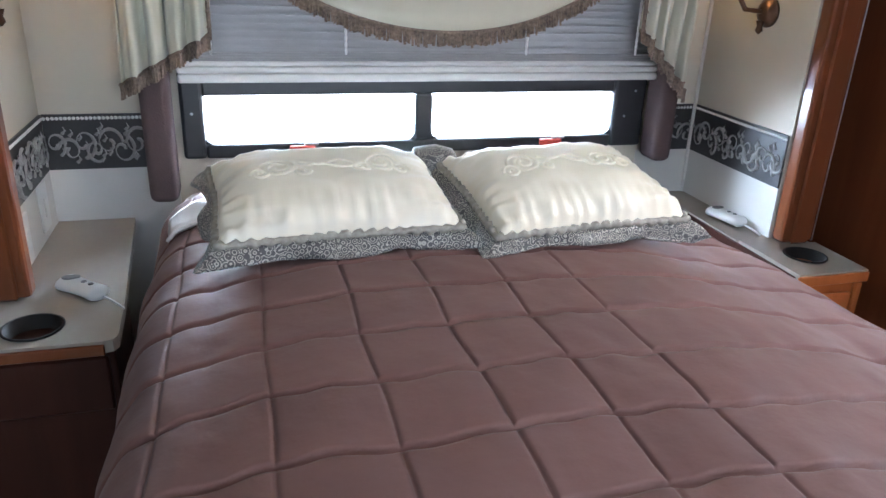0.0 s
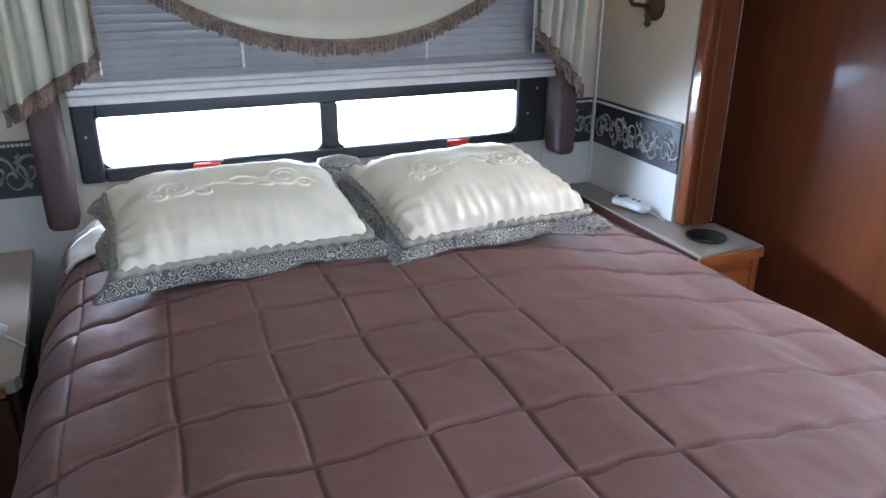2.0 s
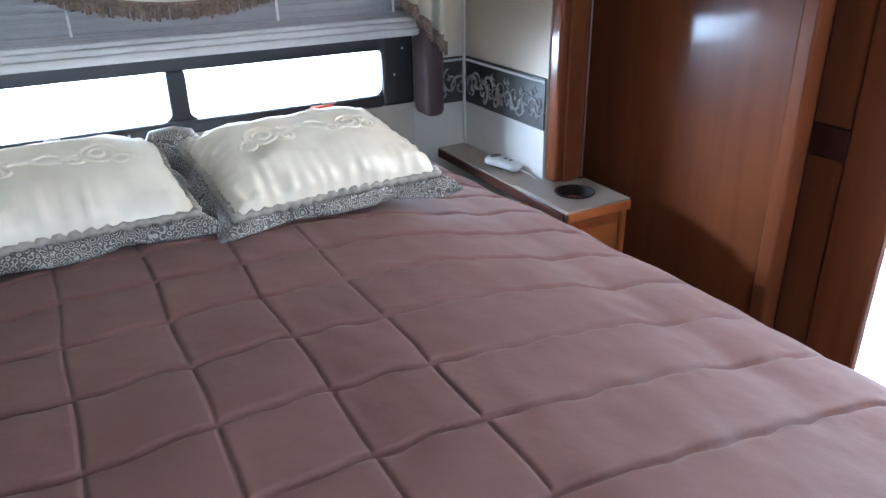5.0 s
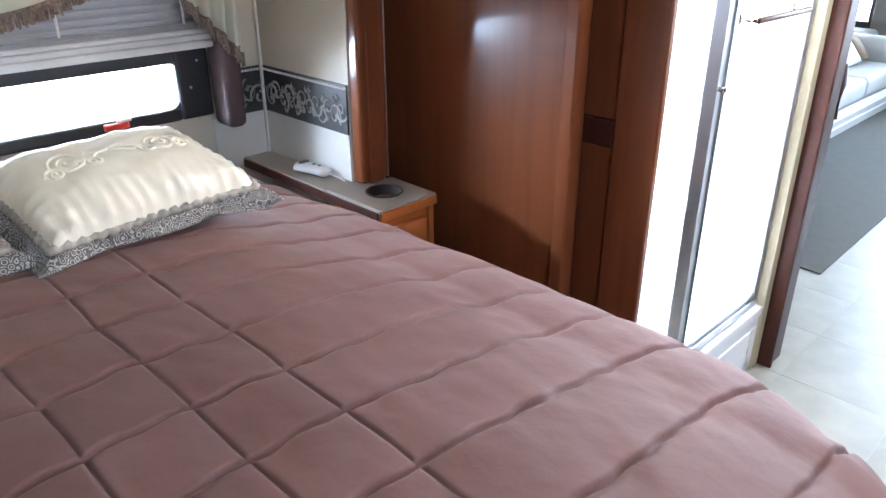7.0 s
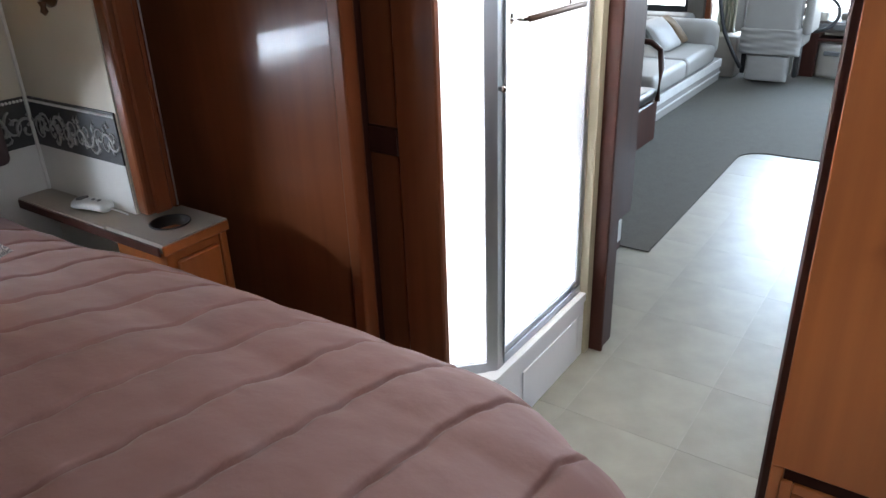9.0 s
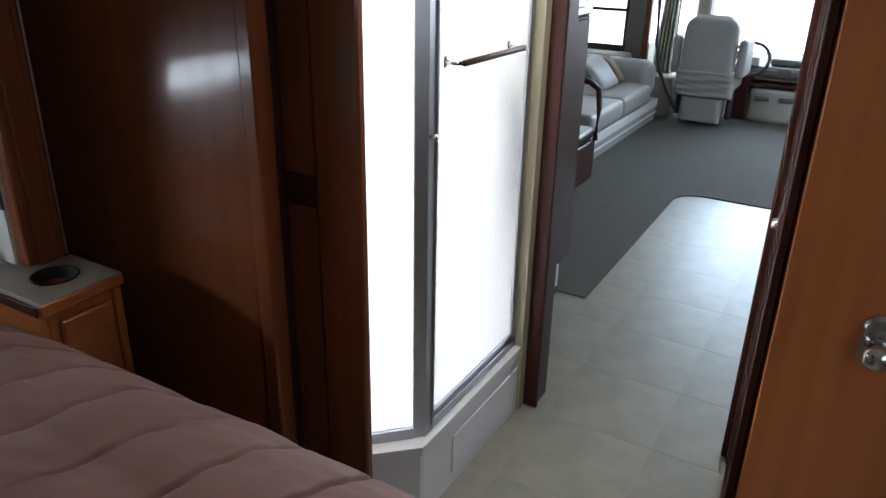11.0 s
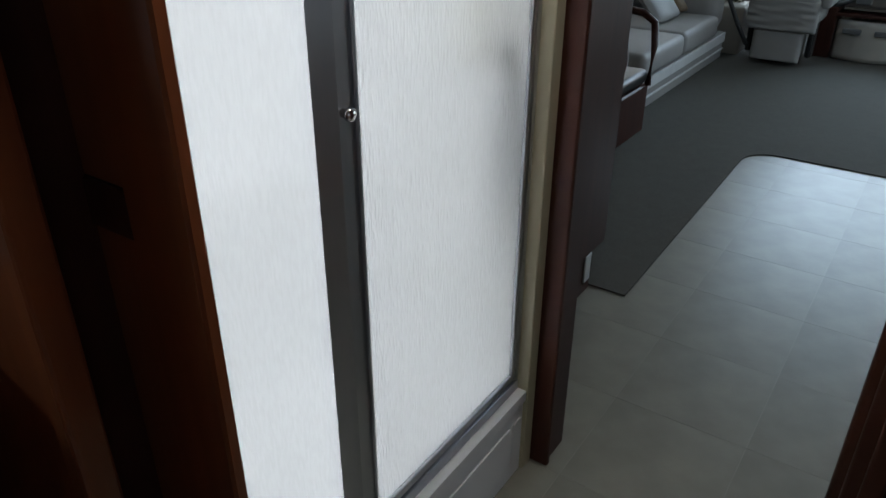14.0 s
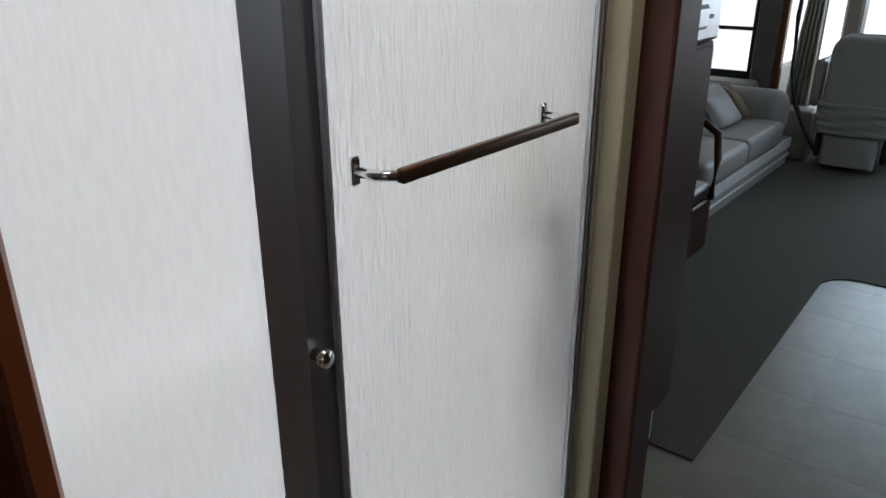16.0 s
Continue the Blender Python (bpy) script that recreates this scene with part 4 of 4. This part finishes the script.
def sconce(x, s):
    ob = thing("wall_sconce", (x, 1.845, 1.235), "dark bronze wall sconce with an amber glass shade", "wall lamp", "wall sconces")
    part("backplate", lathe((x, 1.845, 1.245), [(0.034, 0), (0.034, 0.006), (0.026, 0.010), (0.022, 0.018), (0.008, 0.022)], "-x" if s < 0 else "x", 28, 1.0), BRONZE, ob, "", True)
    part("finial", lathe((x + s * 0.02, 1.845, 1.196), [(0.002, 0), (0.009, 0.008), (0.006, 0.018), (0.010, 0.03)], "z", 18), BRONZE, ob, "", True)
    part("arm", tube([(x + s * 0.01, 1.845, 1.245), (x + s * 0.06, 1.855, 1.250), (x + s * 0.085, 1.872, 1.30), (x + s * 0.085, 1.88, 1.34)], 0.006, 10), BRONZE, ob, "", True)
    part("shade", lathe((x + s * 0.085, 1.88, 1.345), [(0.02, 0), (0.035, 0.02), (0.055, 0.07), (0.065, 0.12), (0.062, 0.12), (0.052, 0.07), (0.03, 0.02), (0.002, 0.006)], "z", 28), AMBER, ob, "amber glass shade", True)


AMBER = glass("amber_glass", 0.35)
AMBER.node_tree.nodes["Principled BSDF"].inputs["Base Color"].default_value = (1.0, 0.78, 0.5, 1)
sconce(1.445, -1)
sconce(-0.174, 1)

# ---- lounge ----
cab = thing("refrigerator_cabinet", (3.03, 1.5, 0), "dark cherry refrigerator cabinet with a silver latch panel", "cabinet")
part("plinth", box(2.66, 3.37, 1.212, 1.95, 0, 0.17, 0.003), WOOD_DARK, cab)
part("body", box(2.64, 3.40, 1.186, 1.98, 0.1705, 1.140, 0.006), WOOD_DARK, cab)
part("door", box(2.70, 3.375, 1.176, 1.1855, 0.20, 1.130, 0.005), WOOD_DARK, cab)
part("latch_panel", box(2.64, 3.40, 1.178, 1.98, 1.1405, 1.238, 0.008, 2), ALU, cab, "silver latch panel")
part("latch_recess", box(3.045, 3.175, 1.1765, 1.1775, 1.160, 1.222, 0.0), GREYP, cab, "dark recess round the latch")
part("latch_bezel", box(3.070, 3.165, 1.172, 1.1762, 1.168, 1.214, 0.003), CHROME, cab, "polished latch bezel")
part("latch", lathe((3.105, 1.1718, 1.191), [(0.020, 0), (0.019, -0.012), (0.012, -0.016)], "y", 20), CUP, cab, "black round latch", True)
part("latch_arm", box(3.125, 3.185, 1.163, 1.1715, 1.186, 1.196, 0.003), CUP, cab, "black latch arm")
part("latch_frame", box(3.186, 3.302, 1.1745, 1.1778, 1.170, 1.222, 0.001), CUP, cab, "black outline of the second latch")
part("latch_button", box(3.192, 3.296, 1.168, 1.1743, 1.175, 1.217, 0.004), ALU, cab)
part("latch_tab", box(3.303, 3.335, 1.171, 1.1778, 1.191, 1.200, 0.002), CUP, cab)
part("upper_body", box(2.64, 3.40, 1.186, 1.98, 1.2385, H, 0.006), WOOD_DARK, cab)
part("upper_door", box(2.70, 3.375, 1.176, 1.1855, 1.252, 2.0, 0.005), WOOD_DARK, cab)
ou = thing("wall_outlet", (3.33, 1.21, 0.11), "white plastic outlet low on the cabinet plinth", "outlet")
part("plate", box(3.31, 3.355, 1.206, 1.2115, 0.045, 0.145, 0.002), PLASTIC, ou)

ch = thing("armchair", (4.75, 1.75, 0), "dark wood armchair with black leather seat and base drawer", "chair")
part("base", box(4.60, 5.02, 1.655, 2.05, 0, 0.255, 0.008), WOOD_DARK, ch)
dw = part("drawer", box(4.588, 4.5995, 1.67, 1.95, 0.06, 0.235, 0.004), WOOD_DARK, ch)
part("handle", box(4.582, 4.589, 1.70, 1.77, 0.15, 0.17, 0.003), CHROME, dw, "metal drawer pull")
part("seat", box(4.60, 5.02, 1.66, 2.05, 0.2555, 0.33, 0.03, 4), LEATHER, ch, "black leather seat", True)
part("backrest", box(4.60, 5.02, 2.05, 2.13, 0.25, 0.78, 0.03, 4), LEATHER, ch, "", True)
for x in (4.615, 5.005):
    part("arm", tube([(x, 1.655, 0.25), (x, 1.645, 0.45), (x, 1.66, 0.56), (x, 1.72, 0.60), (x, 1.85, 0.615), (x, 2.06, 0.62)], 0.018, 10), WOOD_DARK, ch, "curved dark wood arm", True)

so = thing("sofa", (6.1, 2.2, 0), "cream leather sofa along the lounge wall", "sofa")
part("base", box(5.25, 6.90, 1.785, 2.70, 0, 0.185, 0.012, 2), CREAM, so)
part("base_trim", box(5.25, 6.90, 1.776, 1.7845, 0.062, 0.076, 0.002), RAIL, so)
part("seat_rail", box(5.25, 6.88, 1.770, 1.7845, 0.120, 0.186, 0.006, 2), RAIL, so, "pale smooth rail under the cushions")
for x0, x1 in ((5.25, 5.93), (5.935, 6.64)):
    part("seat_cushion", box(x0, x1, 1.765, 2.42, 0.1905, 0.335, 0.04, 4), CREAM, so, "", True)
    part("back_cushion", box(x0, x1, 2.38, 2.66, 0.30, 0.78, 0.09, 5), CREAM, so, "", True)
part("armrest", box(6.65, 6.90, 1.80, 2.66, 0.188, 0.50, 0.10, 6), CREAM, so, "rounded cream armrest", True)
part("end_bolster", box(6.905, 7.16, 2.10, 2.70, 0.0, 0.50, 0.04, 4), CREAM, so, "", True)


def cushion(x0, x1, y, z, half_y, half_z):
    def f(s):
        def g(u, v):
            a, b = 2 * u - 1, 2 * v - 1
            e = max(0.0, (1 - a ** 4) * (1 - b ** 4)) ** 0.5
            return Vector(((x0 + x1) / 2 + a * (x1 - x0) / 2 * (1 - 0.06 * (1 - b * b)), y + b * half_y * 0.5 + s * half_y * 0.5 * e, z + b * half_z * (1 - 0.05 * (1 - a * a)) + s * 0.02 * e))
        return g
    return sheet(f(-1), 24, 18, 0, sheet(f(1), 24, 18))


tp = thing("throw_pillow", (6.38, 2.1, 0.34), "cream throw pillow with a brown end panel lying on the sofa", "pillow")
part("cover", cushion(6.08, 6.50, 2.10, 0.445, 0.16, 0.10), CREAM, tp, "", True)
part("end_panel", cushion(6.485, 6.64, 2.10, 0.445, 0.15, 0.095), PILLOW_BROWN, tp, "brown and gold patterned end", True)

lw = thing("window_2", (7.2, 2.42, 0.8), "dark-framed slide-out window above the sofa arm", "window", kind="structure")
wm = box(7.17, 7.199, 2.175, 2.215, 0.49, 1.50, 0.004)
box(7.17, 7.199, 2.625, 2.66, 0.49, 1.50, 0.004, bm=wm)
box(7.17, 7.199, 2.2155, 2.6245, 0.49, 0.545, 0.004, bm=wm)
box(7.172, 7.197, 2.2155, 2.6245, 0.825, 0.850, 0.003, bm=wm)
box(7.17, 7.199, 2.2155, 2.6245, 1.46, 1.50, 0.004, bm=wm)
part("window_frame", wm, BLACK, lw)
for z0, z1 in ((0.546, 0.824), (0.851, 1.459)):
    part("pane", box(7.182, 7.187, 2.216, 2.624, z0, z1, 0), CLEAR, lw, "clear window pane").visible_shadow = False
structure("trim_slide_post", box(7.12, 7.199, 2.03, 2.174, 0, H, 0.006), DASH, "dark padded post beside the slide-out window")
structure("trim_cab_post", box(7.14, 7.20, 1.985, 2.029, 0, H, 0.005), WOOD, "red-brown wooden post at the cab opening")


def driver_seat(x, y):
    ob = thing("captain_chair", (x, y, 0), "cream leather captain chair with a tall skirted back", "chair")

    def shell(half, z0, z1, depth, top_round, wrinkle=0.0, lean=0.0):
        """A padded slab that faces the cab, rounded towards its edges and its upper corners."""
        def f(u, v):
            w = u * math.tau
            c, t = math.cos(w), math.sin(w)
            a = math.copysign(abs(c) ** 0.35, c)
            d = math.copysign(abs(t) ** 0.45, t)
            z = z0 + (z1 - z0) * v
            up = max(0.0, (z - (z1 - top_round)) / top_round) if top_round else 0.0
            shrink = 1 - 0.42 * up ** 3.2
            close = min(1.0, 12 * min(v, 1 - v) + 0.25)
            fold = wrinkle * (math.sin(z * 95 + 2.6 * a) + 0.6 * math.sin(z * 150 - 4 * a))
            return Vector((x + lean * (z - z0) + depth * 0.5 * d * close + fold, y + half * a * shrink, z))
        return sheet(f, 48, 36)
    part("backrest", shell(0.205, 0.40, 0.865, 0.15, 0.14, 0, 0.10), CREAM, ob, "", True)
    part("lumbar_cover", shell(0.225, 0.235, 0.455, 0.16, 0.02, 0.0055), CREAM, ob, "gathered cream cover over the lower back", True)
    part("skirt", shell(0.160, 0.03, 0.245, 0.13, 0.0, 0.001), CREAM, ob, "", True)
    part("seat", box(x + 0.06, x + 0.52, y - 0.22, y + 0.22, 0.27, 0.40, 0.04, 4), CREAM, ob, "", True)
    part("pedestal", box(x + 0.10, x + 0.40, y - 0.12, y + 0.12, 0.006, 0.27, 0.02), DASH, ob)
    for side in (-1, 1):
        part("armrest", box(x - 0.02, x + 0.34, y + side * 0.252 - 0.034, y + side * 0.252 + 0.034, 0.40, 0.70, 0.03, 4), CREAM, ob, "", True)
        part("bracket", box(x + 0.06, x + 0.16, y + side * 0.20 - 0.02, y + side * 0.20 + 0.02, 0.06, 0.30, 0.01), LEATHER, ob, "black seat bracket")
    return ob


driver_seat(6.90, 1.425)
belt = [Vector((6.85, 1.83, 1.35)), Vector((6.85, 1.85, 0.95)), Vector((6.85, 1.83, 0.62)), Vector((6.84, 1.77, 0.40)), Vector((6.83, 1.68, 0.24)), Vector((6.83, 1.61, 0.13))]
tagged(part("seat_belt", tube(belt, 0.016, 8), LEATHER, None, "", True), "black seat belt hanging beside the captain chair", "seat belt")
tagged(part("cab_curtain", sheet(lambda u, v: Vector((7.24 + 0.025 * math.sin(u * 34) + 0.01 * math.sin(u * 71 + 1), 1.77 + (0.15 + 0.03 * math.cos(v * 4)) * u, 0.30 + 1.45 * v)), 60, 10, 0.004), CURTAIN, None, "", True), "gathered sage curtain at the cab window", "curtain")
tagged(part("side_console", box(7.02, 7.42, 1.70, 1.98, 0, 0.34, 0.02, 3), DASH_PALE, None, "", True), "pale plastic box on the cab floor beside the seat", "console")
da = thing("dashboard", (7.45, 0.9, 0), "taupe dashboard with gauges and vents under the windshield", "dashboard")
part("top", box(7.34, 8.2, 0.1, 1.34, 0.36, 0.455, 0.025, 3), DASH, da, "", True)
part("hood", box(7.40, 7.9, 0.66, 1.02, 0.4555, 0.515, 0.02, 3), DASH, da, "raised instrument hood", True)
for y in (0.80, 1.00, 1.12):
    part("vent", box(7.325, 7.345, y - 0.050, y + 0.050, 0.385, 0.435, 0.006), GREYP, da)
part("shelf", box(7.30, 7.5, 0.62, 1.16, 0.300, 0.322, 0.004), WOOD_DARK, da, "dark wood shelf under the dash")
part("column", box(7.31, 7.6, 1.14, 1.27, 0, 0.36, 0.01), WOOD_DARK, da)


def console(u, v):
    a = 2 * u - 1
    return Vector((7.27 + 0.06 * a * a + 0.015 * v, 0.925 + 0.205 * a, 0.012 + 0.265 * v))


part("console", sheet(console, 20, 8, -0.25), DASH_PALE, da, "beige plastic console", True)
for y in (0.82, 1.02):
    part("handle_slot", box(7.252, 7.272, y - 0.060, y + 0.060, 0.195, 0.232, 0.006), GREYP, da)
part("steering_wheel", tube([(7.22 + 0.09 * math.cos(k * math.tau / 36), 1.16 + 0.15 * math.sin(k * math.tau / 36), 0.52 + 0.12 * math.cos(k * math.tau / 36)) for k in range(36)], 0.014, 8, None, True), LEATHER, da, "black steering wheel", True)
part("switch_pod", box(7.30, 7.40, 1.10, 1.22, 0.456, 0.53, 0.015, 3), DASH_PALE, da, "pale switch pod beside the wheel", True)
ws = thing("windshield_frame", (8.4, 0.6, 1.1), "dark posts round the wide windshield", "window frame", kind="structure")
part("centre_post", box(8.30, 8.36, 0.48, 0.53, 0.5, H, 0.005), BLACK, ws)
part("side_post", box(8.2, 8.4, 1.72, 1.85, 0.3, H, 0.02), DASH, ws)

# daylight seen outside the windows
structure("backdrop_rear", box(-3, 5, 6.0, 6.05, -1, 4, 0), BRIGHT, "overexposed daylight outside the bedroom window")
structure("backdrop_lounge", box(4.5, 13, 6.1, 6.15, -1, 4, 0), BRIGHT, "overexposed daylight outside the lounge window")
structure("backdrop_front", box(13, 13.05, -6, 6, -1, 5, 0), BRIGHT, "overexposed daylight beyond the windshield")

# ---- vinyl tiles, the pieces of the floor ----
TILE = 0.340
tile_mesh = None
for i in range(-3, 9):
    for j in range(-4, 3):
        x0, y0 = 2.205 + i * TILE, 0.910 - TILE + j * TILE
        cx, cy = x0 + TILE / 2, y0 + TILE / 2
        if cx > 5.15 or (cx > 3.2 and cy > 1.1):
            continue
        if tile_mesh is None:
            first = part("tile", box(-TILE / 2 + 0.0006, TILE / 2 - 0.0006, -TILE / 2 + 0.0006, TILE / 2 - 0.0006, -0.0009, 0, 0), VINYL)
            tile_mesh = first.data
            t_ob = first
        else:
            t_ob = new("tile", tile_mesh)
        t_ob.parent = floor
        t_ob.location = (cx, cy, 0)
